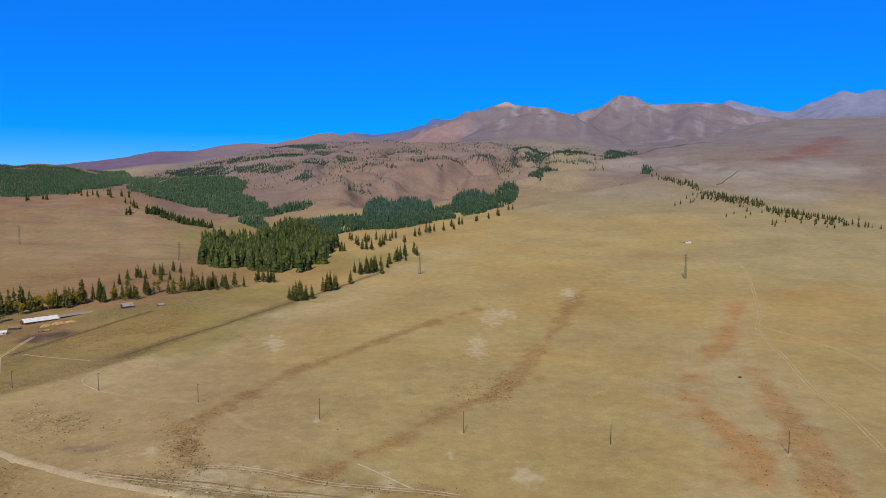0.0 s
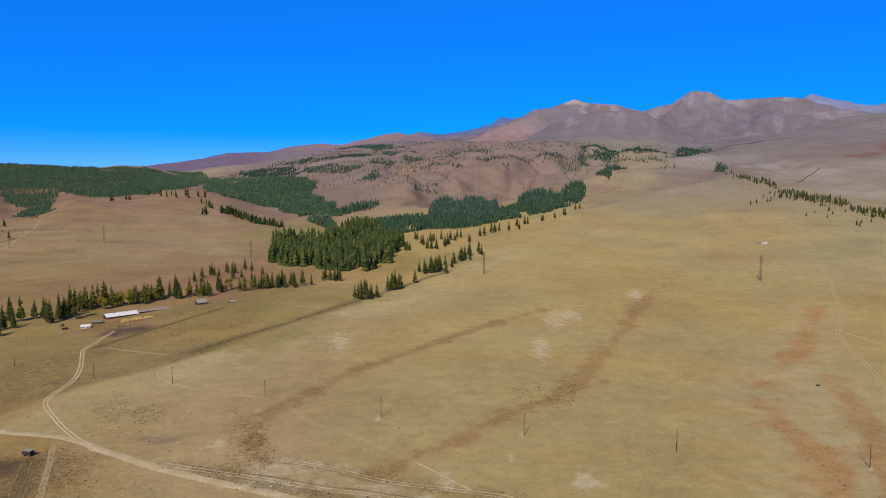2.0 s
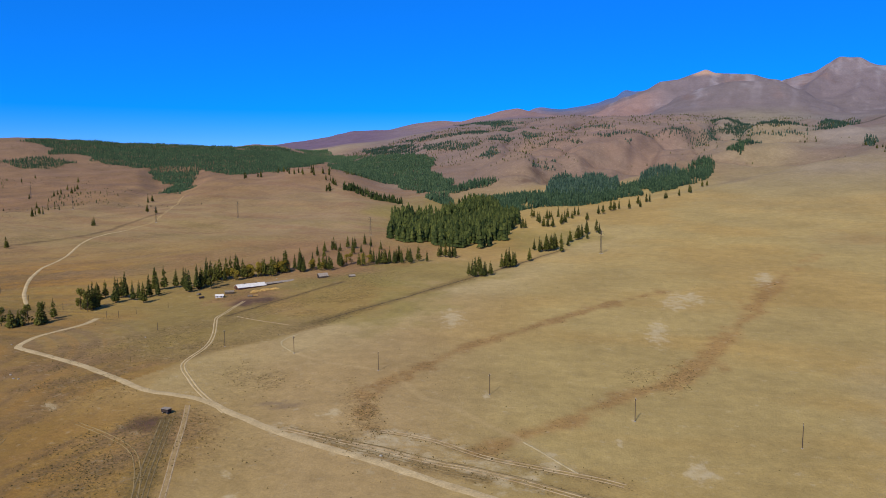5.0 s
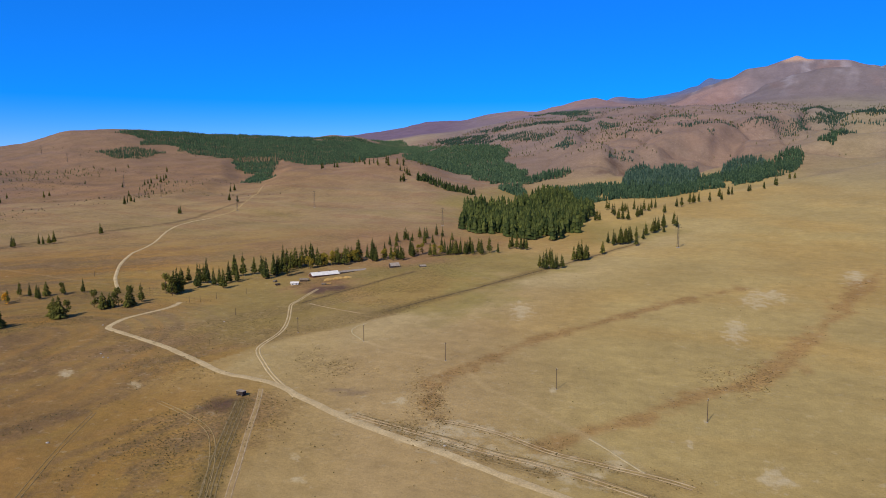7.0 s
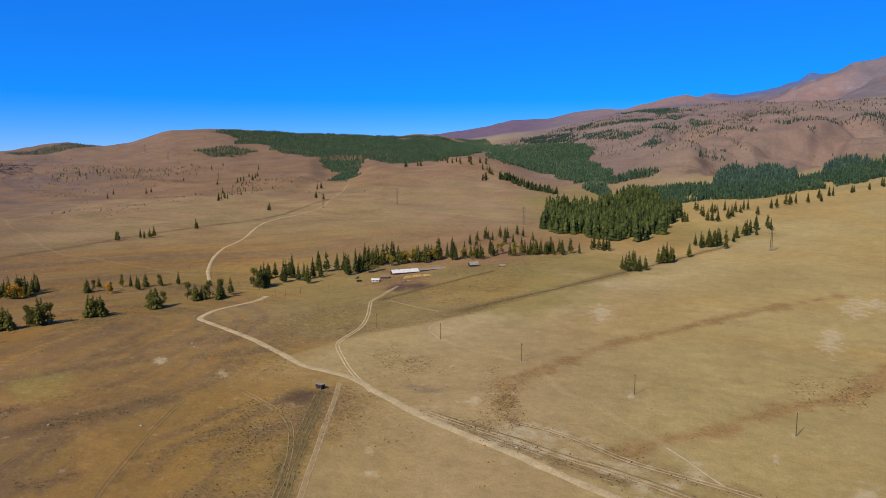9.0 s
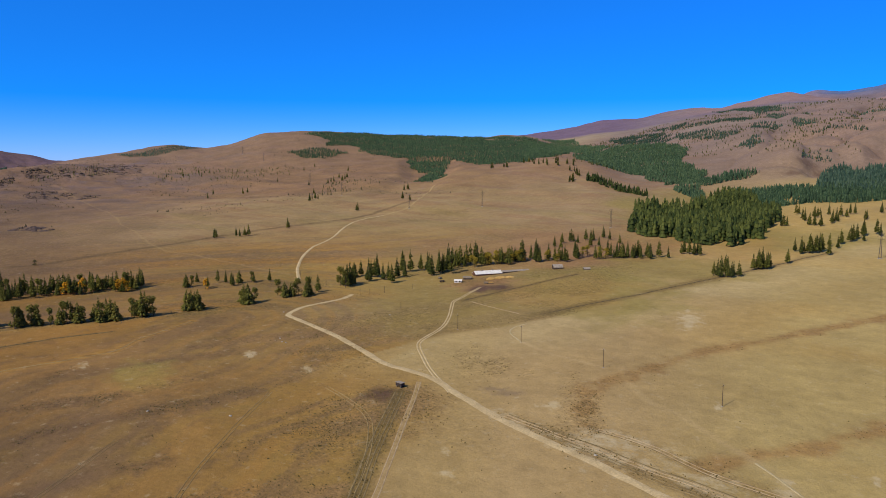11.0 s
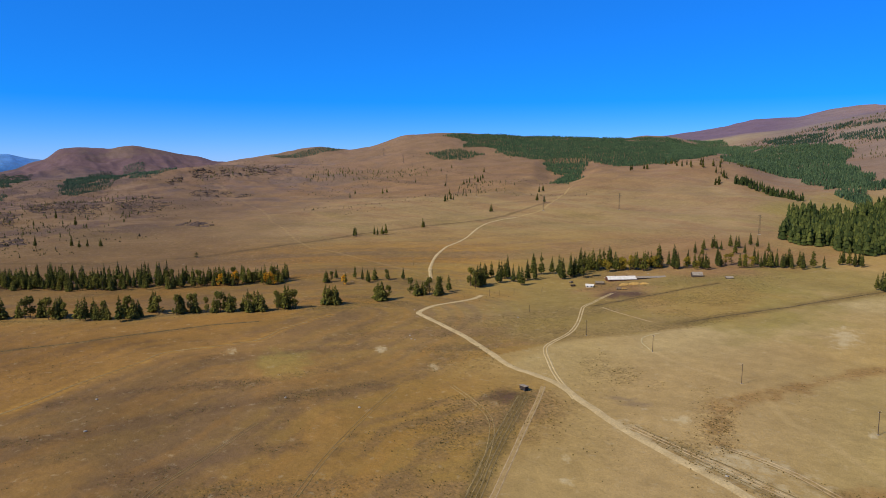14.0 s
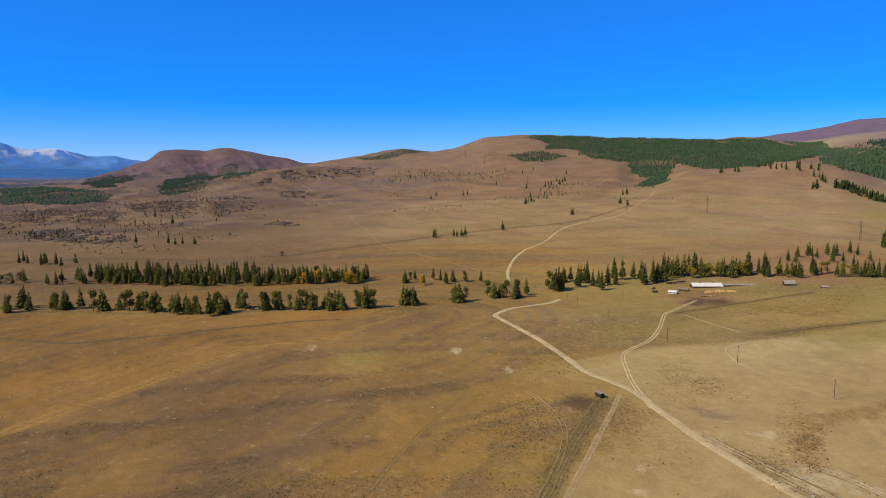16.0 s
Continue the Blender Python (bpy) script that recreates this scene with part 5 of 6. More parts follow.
FRONT_WOOD = [(20.06, 1105), (20.09, 888), (18.96, 838), (17.67, 846), (15.98, 799), (12.91, 757), (10.13, 806), (9.78, 902), (9.07, 1001), (10.37, 1139), (12.33, 1311), (13.89, 1312), (14.48, 1173), (16.17, 1119), (17.46, 1138), (18.72, 1161)]
VALLEY_WOOD = [(12.34, 1291), (10.82, 1161), (8.07, 1162), (4.36, 1163), (1.55, 1176), (-1.76, 1280), (-5.05, 1404), (-5.62, 1501), (-6.23, 1585), (-7.83, 1666), (-8.99, 1825), (-8.07, 1737), (-6.46, 1681), (-5.08, 1632), (-4.14, 1540), (-2.27, 1464), (0.09, 1362), (4.3, 1327), (7.09, 1299), (10.73, 1366), (12.31, 1366)]
SADDLE_WOOD = [(28.59, 2884), (24.9, 3193), (21.67, 2454), (22.59, 2366), (24.21, 2237), (25.83, 2067), (28.6, 2032)]
GULLY_WOOD = [(6.68, 1264), (6.32, 1622), (5.5, 1665), (4.25, 1623), (3.82, 1660), (2.45, 1655), (2.04, 1586), (1.03, 1359), (1.21, 1295), (3.98, 1252)]
GULLY_WOOD_B = [(-0.29, 1364), (-0.55, 1476), (-1.81, 1513), (-3.02, 1510), (-3.3, 1483), (-2.26, 1428)]
BRANCH_WOOD = [(24.35, 2052), (21.67, 2416), (19.38, 2326), (17.55, 2229), (16.28, 2109), (16.4, 1910), (15.48, 1668), (14.79, 1542), (14.32, 1390), (14.75, 1256), (15.66, 1266), (17.04, 1357), (17.51, 1495), (19.35, 1631), (21.66, 1642), (23.98, 1833)]
BRANCH_WOOD_B = [(14.78, 1463), (13.89, 1523), (13.01, 1570), (10.81, 1543), (10.97, 1511), (12.99, 1464), (14.55, 1402)]
SPUR_STRIP = [(23.48, 1465), (21.91, 1412), (18.67, 1281), (19.10, 1263), (21.94, 1362), (23.58, 1419)]
HILL_FOREST = [(44.62, 2665), (41.44, 2791), (37.28, 2890), (33.38, 2905), (29.80, 2893), (27.09, 2899), (24.57, 2714), (25.73, 1996), (28.04, 1916), (31.67, 1965),
    (34.32, 2130), (35.22, 2018), (35.52, 1686), (36.06, 1507), (37.00, 1731), (37.61, 1965), (38.64, 2126), (41.51, 2321), (43.09, 2434), (44.48, 2395),
    (44.64, 2512), (46.54, 2552)]
HILL_PATCH = [(47.75, 2291), (46.61, 2331), (44.88, 2342), (42.73, 2294), (43.74, 2224), (45.13, 2157)]
CREST_WOOD = [(60.3, 2543), (57.91, 2598), (56.3, 2669), (54.13, 2667), (56.06, 2584), (57.45, 2535), (59.29, 2505)]
WEST_WOOD = [(75.17, 2196), (73.38, 3194), (72.75, 3280), (71.92, 3304), (71.02, 2030), (71.66, 1882), (73.55, 1799), (74.57, 1796), (75.17, 1877)]
WEST_WOOD_C = [(71.07, 3359), (69.58, 3375), (67.35, 2039), (68.01, 2004), (69.53, 1943), (70.59, 1930)]
WEST_WOOD_B = [(80.41, 3552), (78.52, 3425), (77.17, 3273), (77.93, 2349), (79.27, 2148), (80.02, 2097)]
PLAIN_WOOD = [(85.67, 2428), (83.63, 2548), (81.13, 2147), (78.89, 1905), (78.52, 1800), (80.41, 1614), (83.65, 1822), (85.71, 1837)]
SHOULDER_TREES = [(87.10, 1066), (83.72, 1015), (80.07, 984), (76.18, 978), (73.33, 1089), (69.10, 1344), (68.69, 1646), (73.35, 1735), (77.37, 1653), (82.24, 1597),
    (87.04, 1642)]
BROW_TREES = [(57.90, 2119), (54.19, 2173), (47.69, 2063), (47.29, 1919), (52.30, 1900), (56.95, 1909)]
BROW_TREES_B = [(65.16, 1978), (61.57, 2177), (59.74, 2183), (60.19, 2021), (63.37, 1917), (66.05, 1893)]
BROW_TREES_C = [(46.19, 1519), (43.06, 1786), (41.22, 1607), (40.28, 1454), (42.95, 1376), (44.73, 1270)]
SLOPE_STRIPS = [[(11.83, 2553), (10.47, 2642), (9.13, 2608), (9.38, 2392), (11.16, 2507)], [(8.7, 2376), (7.78, 2477), (7.25, 2275), (8.26, 2228), (8.94, 2265)], [(11.77, 2279), (9.84, 2317), (9.53, 2222), (11.43, 2148)], [(5.95, 2441), (4.12, 2303), (1.35, 2267), (1.58, 2236), (4.58, 2304)], [(3.46, 2001), (1.37, 2013), (-1.89, 2105), (-5.14, 2233), (-5.37, 2208), (-1.89, 2077), (2.31, 1959)], [(-5.39, 2652), (-7.46, 2823), (-10.13, 2104), (-11.91, 1988), (-9.66, 1929), (-6.53, 2423)], [(-5.28, 2219), (-5.97, 2335), (-6.34, 2323), (-5.69, 2225)], [(17.51, 2448), (15.37, 2367), (12.33, 2118), (13.23, 2073), (16.25, 2277)], [(22.0, 2984), (19.98, 2879), (16.67, 2373), (17.96, 2295), (20.84, 2475)], [(12.29, 1900), (11.1, 2012), (10.49, 1914), (11.5, 1811)], [(-11.9, 1862), (-13.02, 2132), (-15.43, 2319), (-14.54, 1951), (-12.57, 1913)], [(-7.62, 1797), (-8.54, 1852), (-9.08, 1821), (-8.06, 1682)], [(1.29, 1922), (0.22, 1942), (0.46, 1907)], [(19.55, 2962), (15.35, 2504), (11.39, 2497), (11.85, 2336), (16.64, 2494)], [(-15.71, 1753), (-16.1, 1847), (-16.52, 1688)], [(8.73, 2144), (4.16, 1988), (3.24, 1933), (6.92, 2059)], [(14.4, 3646), (10.46, 2778), (8.67, 2672), (11.38, 2592)], [(7.91, 1640), (6.51, 1776), (5.82, 1740), (6.06, 1693)], [(-9.66, 1880), (-11.9, 1836), (-14.11, 1858), (-11.46, 1821)]]

forest(FRONT_WOOD, 4.8, 18, "dense green larch wood beside the river meadow", MAT["forest_near"], 101, 4, 6, 0.38, 24, 22)
forest(VALLEY_WOOD, 4.6, 11, "long dark conifer wood along the valley floor", MAT["forest"], 102, 4, 5, 0.02, 18)
forest(GULLY_WOOD, 5.2, 13, "dark conifers filling a side gully", MAT["forest_dark"], 103, 3, 5, 0.1, 18)
forest(GULLY_WOOD_B, 5.2, 13, "dark conifers filling a side gully", MAT["forest_dark"], 104, 3, 5, 0.1, 15)
forest(BRANCH_WOOD, 5.0, 9.5, "conifer wood in the side valley", MAT["forest"], 105, 3, 5, 0.08, 30)
forest(BRANCH_WOOD_B, 5.4, 11, "small conifer copse on the slope", MAT["forest"], 106, 3, 5, 0.15, 20)
forest(SPUR_STRIP, 6.0, 13, "thin strip of conifers on the spur", MAT["forest_near"], 107, 3, 5, 0.1, 6)
forest(HILL_FOREST, 4.9, 7.5, "wide green larch forest over the hill", MAT["forest"], 108, 2, 5, -0.1, 45, 120)
forest(SADDLE_WOOD, 5.0, 7.5, "larch forest in the saddle between hills", MAT["forest"], 114, 2, 5, 0.0, 30, 90)
forest(HILL_PATCH, 5.0, 7.0, "patch of larch forest on the hillside", MAT["forest"], 109, 2, 5, 0.1, 25)
forest(CREST_WOOD, 5, 6, "strip of conifers along the hill crest", MAT["forest_dark"], 110, 2, 5, 0.1, 25)
forest(WEST_WOOD, 4.8, 5.5, "dark forest on the flank of the hill", MAT["forest_dark"], 111, 2, 5, 0.0, 25)
forest(WEST_WOOD_C, 4.8, 5.5, "dark forest in a fold of the hill", MAT["forest_dark"], 131, 2, 5, 0.0, 25)
forest(WEST_WOOD_B, 4.8, 5.5, "dark forest on the flank of the hill", MAT["forest_dark"], 112, 2, 5, 0.15, 40)
forest(PLAIN_WOOD, 5.2, 6.0, "dark forest on the far plain", MAT["forest_dark"], 113, 2, 5, 0.0, 40, 120)
forest(SHOULDER_TREES, 24, 6.0, "scattered dwarf conifers among rocks on the shoulder", MAT["hill_trees"], 115, 2, 5, 0.4, 60, 40)
CREEK_STRIPS = [
    [(-16.73, 1620), (-18.13, 1580), (-19.42, 1530), (-20.14, 1464), (-22.13, 1396), (-24.13, 1361), (-25.38, 1271), (-27.03, 1247), (-29.74, 1211),
    (-29.75, 1178), (-27.04, 1204), (-25.21, 1215), (-23.91, 1305), (-22.02, 1341), (-19.66, 1407), (-19.26, 1486), (-16.82, 1573)],
    [(-15.70, 1836), (-16.49, 1825), (-16.65, 1654), (-15.99, 1659)], [(-5.39, 2321), (-6.89, 2419), (-9.09, 1974), (-10.41, 1949), (-10.24, 1924), (-7.79, 2335), (-5.53, 2303)], [(-12.86, 2145), (-14.11, 2373), (-14.39, 2063), (-13.03, 2044)],
    [(-2.32, 2101), (-4.62, 2204), (-6.22, 2287), (-5.98, 2126), (-2.55, 2083)], [(-6.21, 2310), (-8.65, 1918), (-10.64, 1844), (-10.42, 1836), (-8.21, 1901), (-6.35, 2293)]]
for k, pts in enumerate(CREEK_STRIPS):
    forest(pts, 7.0, 7.5, "low trees along a creek across the far slope", MAT["forest_dark"] if k else MAT["hill_trees"], 160 + k, 2, 5, 0.12, 10, 40)
forest(BROW_TREES, 17, 6.5, "thin drift of small larches on the hill brow", MAT["hill_trees"], 116, 2, 5, 0.3, 40, 35)
forest(BROW_TREES_B, 14, 6.0, "thin drift of small larches on the hill brow", MAT["hill_trees"], 117, 2, 5, 0.25, 40, 35)
forest(BROW_TREES_C, 17, 6.0, "small larches along a hillside gully", MAT["hill_trees"], 118, 2, 5, 0.3, 30, 30)
for k, pts in enumerate(SLOPE_STRIPS):
    forest(pts, 6.0, 7.5, "scattered conifers in a strip across the slope", MAT["forest_dark"], 120 + k, 2, 5, 0.22, 22, 40)



# farm, poles and pylons -------------------------------------------------------------------------
def mesh_of(name, bm, mat):
    me = bpy.data.meshes.new(name)
    bm.to_mesh(me)
    bm.free()
    me.materials.append(mat)
    return me


def box(bm, x0, x1, y0, y1, z0, z1):
    v = [bm.verts.new(p) for p in ((x0, y0, z0), (x1, y0, z0), (x1, y1, z0), (x0, y1, z0), (x0, y0, z1), (x1, y0, z1), (x1, y1, z1), (x0, y1, z1))]
    for f in ((0, 3, 2, 1), (4, 5, 6, 7), (0, 1, 5, 4), (1, 2, 6, 5), (2, 3, 7, 6), (3, 0, 4, 7)):
        bm.faces.new([v[i] for i in f])


def beam(bm, p, q, a, b=None, n=4):
    """A tapered bar from p to q."""
    p, q = Vector(p), Vector(q)
    d = (q - p).normalized()
    u = d.orthogonal().normalized()
    w = d.cross(u)
    rings = []
    for c, r in ((p, a), (q, a if b is None else b)):
        rings.append([bm.verts.new(c + r * (math.cos(t) * u + math.sin(t) * w)) for t in (math.pi * (2 * k + 1) / n for k in range(n))])
    for k in range(n):
        bm.faces.new((rings[0][k], rings[0][(k + 1) % n], rings[1][(k + 1) % n], rings[1][k]))
    bm.faces.new(rings[0][::-1])
    bm.faces.new(rings[1])


def one(fn, name, mat, parent, label=""):
    bm = bmesh.new()
    fn(bm)
    return part(name, mesh_of(name, bm, mat), parent, label)


def thing(name, label, category, x, y, turn=0.0, group="", sink=0.0):
    z = float(height(np.array([x]), np.array([y]))[0])
    top = tagged(new(name), label, category, group)
    top.matrix_world = pose(x, y, z - sink, 0, 0, turn)
    return top


def gable(bm, length, width, eave, ridge, x=0.0):
    """A triangular gable end at x."""
    t = 0.25
    a = [bm.verts.new((x + s, yy, zz)) for s in (0, t) for yy, zz in ((-width / 2, eave), (width / 2, eave), (0, ridge))]
    bm.faces.new((a[0], a[2], a[1]))
    bm.faces.new((a[3], a[4], a[5]))
    for i, j in ((0, 1), (1, 2), (2, 0)):
        bm.faces.new((a[i], a[j], a[j + 3], a[i + 3]))


def roof_slope(bm, length, width, eave, ridge, side, over=0.5, thick=0.12):
    y0, z0 = side * (width / 2 + over), eave - over * (ridge - eave) / (width / 2)
    v = []
    for dz in (0, thick):
        v += [bm.verts.new((x, y, z + dz)) for x, y, z in ((-over, y0, z0), (length + over, y0, z0), (length + over, 0, ridge), (-over, 0, ridge))]
    for f in ((0, 1, 2, 3), (7, 6, 5, 4), (0, 4, 5, 1), (1, 5, 6, 2), (2, 6, 7, 3), (3, 7, 4, 0)):
        bm.faces.new([v[i] for i in f])


def shed(label, x, y, turn, length, width, eave, ridge, wall_mat, roof_mat, windows=0, vents=0, name="barn", chimney=False):
    top = thing(name, label, "building", x, y, turn, sink=0.15)
    for s in (-1, 1):
        one(lambda bm: box(bm, 0, length, s * width / 2 - 0.13, s * width / 2 + 0.13, 0, eave), "wall", wall_mat, top)
    for e in (0, length - 0.25):
        def end(bm, e=e):
            box(bm, e, e + 0.25, -width / 2 + 0.13, width / 2 - 0.13, 0, eave)
            gable(bm, length, width, eave, ridge, e)
        one(end, "gable_wall", wall_mat, top)
    for s in (-1, 1):
        one(lambda bm: roof_slope(bm, length, width, eave, ridge, s), "roof_slope", roof_mat, top)
    for k in range(windows):
        xx = length * (k + 0.5) / windows
        w = one(lambda bm: box(bm, xx - 0.55, xx + 0.55, -width / 2 - 0.17, -width / 2 - 0.10, eave * 0.4, eave * 0.75), "window", MAT["dark"], top)
        one(lambda bm: box(bm, xx - 0.65, xx + 0.65, -width / 2 - 0.22, -width / 2 - 0.14, eave * 0.36, eave * 0.4), "window_sill", MAT["plank"], w)
    one(lambda bm: box(bm, -0.06, 0.0, -1.2, 1.2, 0, eave * 0.85), "door", MAT["dark"], top, "dark wooden gate in the gable")
    for k in range(vents):
        xx = length * (k + 0.7) / (vents + 0.4)
        one(lambda bm: box(bm, xx - 0.5, xx + 0.5, -0.5, 0.5, ridge - 0.1, ridge + 0.9), "roof_vent", MAT["plank"], top)
    if chimney:
        one(lambda bm: box(bm, length * 0.6, length * 0.6 + 0.5, 0.4, 0.9, ridge - 0.6, ridge + 0.9), "chimney", MAT["brick"], top)
    return top


shed("long farm shed with pale sheet roof and dark low walls", -329, 518, 53, 25, 9.0, 2.3, 4.4, MAT["red_board"], MAT["tin"], 6, 2)
shed("low log outbuilding with weathered plank roof", -312.5, 537.5, 56, 27, 4.6, 1.8, 2.7, MAT["log"], MAT["grey_board"], 0, 0, "outbuilding")
shed("small log cabin with a grey board gabled roof", -276, 568, 42, 8, 6.5, 2.4, 4.6, MAT["log"], MAT["grey_board"], 1, 0, "log_cabin", True)
shed("tiny plank hut with grey roof by the stream", -246, 568, 40, 5, 3.4, 1.5, 2.3, MAT["plank"], MAT["grey_board"], 0, 0, "hut")
shed("small white-roofed hut beside the farm track", -328, 485.5, 30, 6.0, 4.0, 1.9, 2.8, MAT["whitewash"], MAT["tin"], 2, 0, "hut")
shed("small dark plank shed with brown board roof at the farm", -329, 501, 25, 7, 4.6, 2.0, 2.9, MAT["log"], MAT["plank"], 0, 0, "plank_shed")


def lump(bm, rng, rx, ry, h, n=120):
    """A heap: a dome pushed in and out."""
    rings, seg = 7, 16
    rows = []
    for i in range(rings):
        f = i / (rings - 1)
        rr, zz = math.cos(f * math.pi / 2), h * math.sin(f * math.pi / 2) - 0.2
        rows.append([bm.verts.new((rx * rr * math.cos(a) * rng.uniform(0.85, 1.12) + (0.001 * i), ry * rr * math.sin(a) * rng.uniform(0.85, 1.12), zz * rng.uniform(0.85, 1.12))) for a in (6.2832 * k / seg for k in range(seg))])
    for a, b in zip(rows, rows[1:]):
        for k in range(seg):
            bm.faces.new((a[k], a[(k + 1) % seg], b[(k + 1) % seg], b[k]))


lump_rng = np.random.default_rng(5)
for x, y, turn, rx, ry, h in ((-304, 507, 60, 5.5, 2.4, 2.3), (-299, 514, 50, 6.0, 2.6, 2.0), (-293, 519, 40, 4.0, 2.2, 1.6)):
    bm = bmesh.new()
    lump(bm, lump_rng, rx, ry, h)
    ob = new("straw_heap", mesh_of("straw_heap", bm, MAT["straw"]))
    ob.matrix_world = pose(x, y, float(height(np.array([x]), np.array([y]))[0]), 0, 0, turn)
    tagged(ob, "loose golden straw heap in the farmyard", "straw", "straw heaps")


def cart(label, x, y, turn, length, width, wall, body_mat, roof_mat=None, name="farm_cart"):
    top = thing(name, label, "trailer", x, y, turn)
    one(lambda bm: box(bm, -length / 2, length / 2, -width / 2, width / 2, 0.75, 0.75 + wall), "body", body_mat, top)
    for sx in (-1, 1):
        for sy in (-1, 1):
            w = one(lambda bm: beam(bm, (sx * length * 0.32, sy * (width / 2 - 0.28), 0.42), (sx * length * 0.32, sy * (width / 2 - 0.02), 0.42), 0.42, n=12), "wheel", MAT["rubber"], top)
            one(lambda bm: beam(bm, (sx * length * 0.32, sy * (width / 2 - 0.03), 0.42), (sx * length * 0.32, sy * (width / 2 + 0.01), 0.42), 0.2, n=10), "rim", MAT["grey_board"], w)
    one(lambda bm: beam(bm, (length / 2, 0, 0.65), (length / 2 + 1.5, 0, 0.45), 0.06), "drawbar", MAT["steel"], top)
    if roof_mat:
        one(lambda bm: box(bm, -length / 2 - 0.15, length / 2 + 0.15, -width / 2 - 0.15, width / 2 + 0.15, 0.75 + wall, 0.9 + wall), "roof", roof_mat, top, "pale sheet roof")
        for k in (-0.25, 0.2):
            one(lambda bm: box(bm, length * k - 0.4, length * k + 0.4, -width / 2 - 0.03, -width / 2 + 0.02, 1.5, 2.2), "window", MAT["dark"], top)
    return top


cabin = cart("dark trailer cabin with pale end on trampled ground", -194.5, 245.5, 172, 3.9, 2.1, 1.4, MAT["rust"], MAT["grey_board"], "trailer_cabin")
one(lambda bm: box(bm, 1.95, 2.0, -1.0, 1.0, 0.8, 2.1), "end_panel", MAT["tin"], cabin, "pale sheet end panel")
cart("small loaded farm cart in the yard", -298, 488, 20, 3.4, 1.8, 0.9, MAT["plank"])
cart("small wooden farm cart in the yard", -294, 490, 35, 3.2, 1.7, 0.8, MAT["straw"])
cart("old grey farm trailer beside the track", -338, 481, 60, 4.0, 2.0, 0.8, MAT["rust"])
cart("old farm trailer standing in dry grass", -349, 493, 100, 4.0, 2.0, 0.7, MAT["plank"])


def ruin(x, y):
    top = thing("ruined_hut", "tumbled remains of a small pale hut on the fan", "building", x, y, 20)
    one(lambda bm: box(bm, -4, -1, -0.3, 0.3, 0, 1.6), "wall", MAT["whitewash"], top)
    one(lambda bm: box(bm, 0.2, 4.5, -0.3, 0.3, 0, 2.3), "wall", MAT["whitewash"], top)
    one(lambda bm: box(bm, -4, -3.5, 0.3, 4, 0, 1.2), "wall", MAT["plank"], top)
    one(lambda bm: box(bm, 4.0, 4.5, 0.3, 4, 0, 1.8), "wall", MAT["whitewash"], top)
    one(lambda bm: box(bm, -9, 8, 4.2, 4.8, 0, 0.7), "wall", MAT["plank"], top, "low dark collapsed wall")


ruin(316.6, 914)
bm = bmesh.new()
lump(bm, lump_rng, 1.3, 0.7, 0.9)
ob = new("scrap_heap", mesh_of("scrap_heap", bm, MAT["rubber"]))
ob.matrix_world = pose(153.8, 368.2, float(height(np.array([153.8]), np.array([368.2]))[0]))
tagged(ob, "small dark heap of scrap on pale ground", "heap")


def power_pole(x, y, tall, turn, group, arm=True):
    top = thing("power_pole", "weathered wooden power pole in dry grass", "utility pole", x, y, turn, group)
    one(lambda bm: beam(bm, (0, 0, -0.4), (0, 0, tall), 0.17, 0.12, 8), "pole", MAT["log"], top)
    if arm:
        one(lambda bm: box(bm, -0.9, 0.9, -0.06, 0.06, tall - 0.75, tall - 0.62), "crossarm", MAT["log"], top)
        for k in (-0.8, 0.8):
            one(lambda bm: beam(bm, (k, 0, tall - 0.62), (k, 0, tall - 0.36), 0.06, 0.04, 6), "insulator", MAT["tin"], top)
        one(lambda bm: beam(bm, (0, 0, tall), (0, 0, tall + 0.25), 0.06, 0.04, 6), "insulator", MAT["tin"], top)
        one(lambda bm: box(bm, -0.35, 0.35, -0.35, 0.35, -0.2, 0.22), "footing", MAT["stone"], top, "pale stone footing")
    return top


POLE_LINE = [(33.63, 419), (28.25, 390), (21.38, 347), (12.03, 308), (-0.01, 283), (-12.42, 277), (-25.98, 290)]
SMALL_POLES = [(41.93, 543), (41.12, 540), (39.89, 548), (38.49, 478), (37.59, 559), (44.74, 592), (46.83, 637), (48.45, 682)]
for k, q in enumerate(POLE_LINE):
    power_pole(*polar(*q), 9.8, 62 + 2 * k, "power line")
for k, q in enumerate(SMALL_POLES):
    power_pole(*polar(*q), 5.2, 20 * k, "small poles", False)


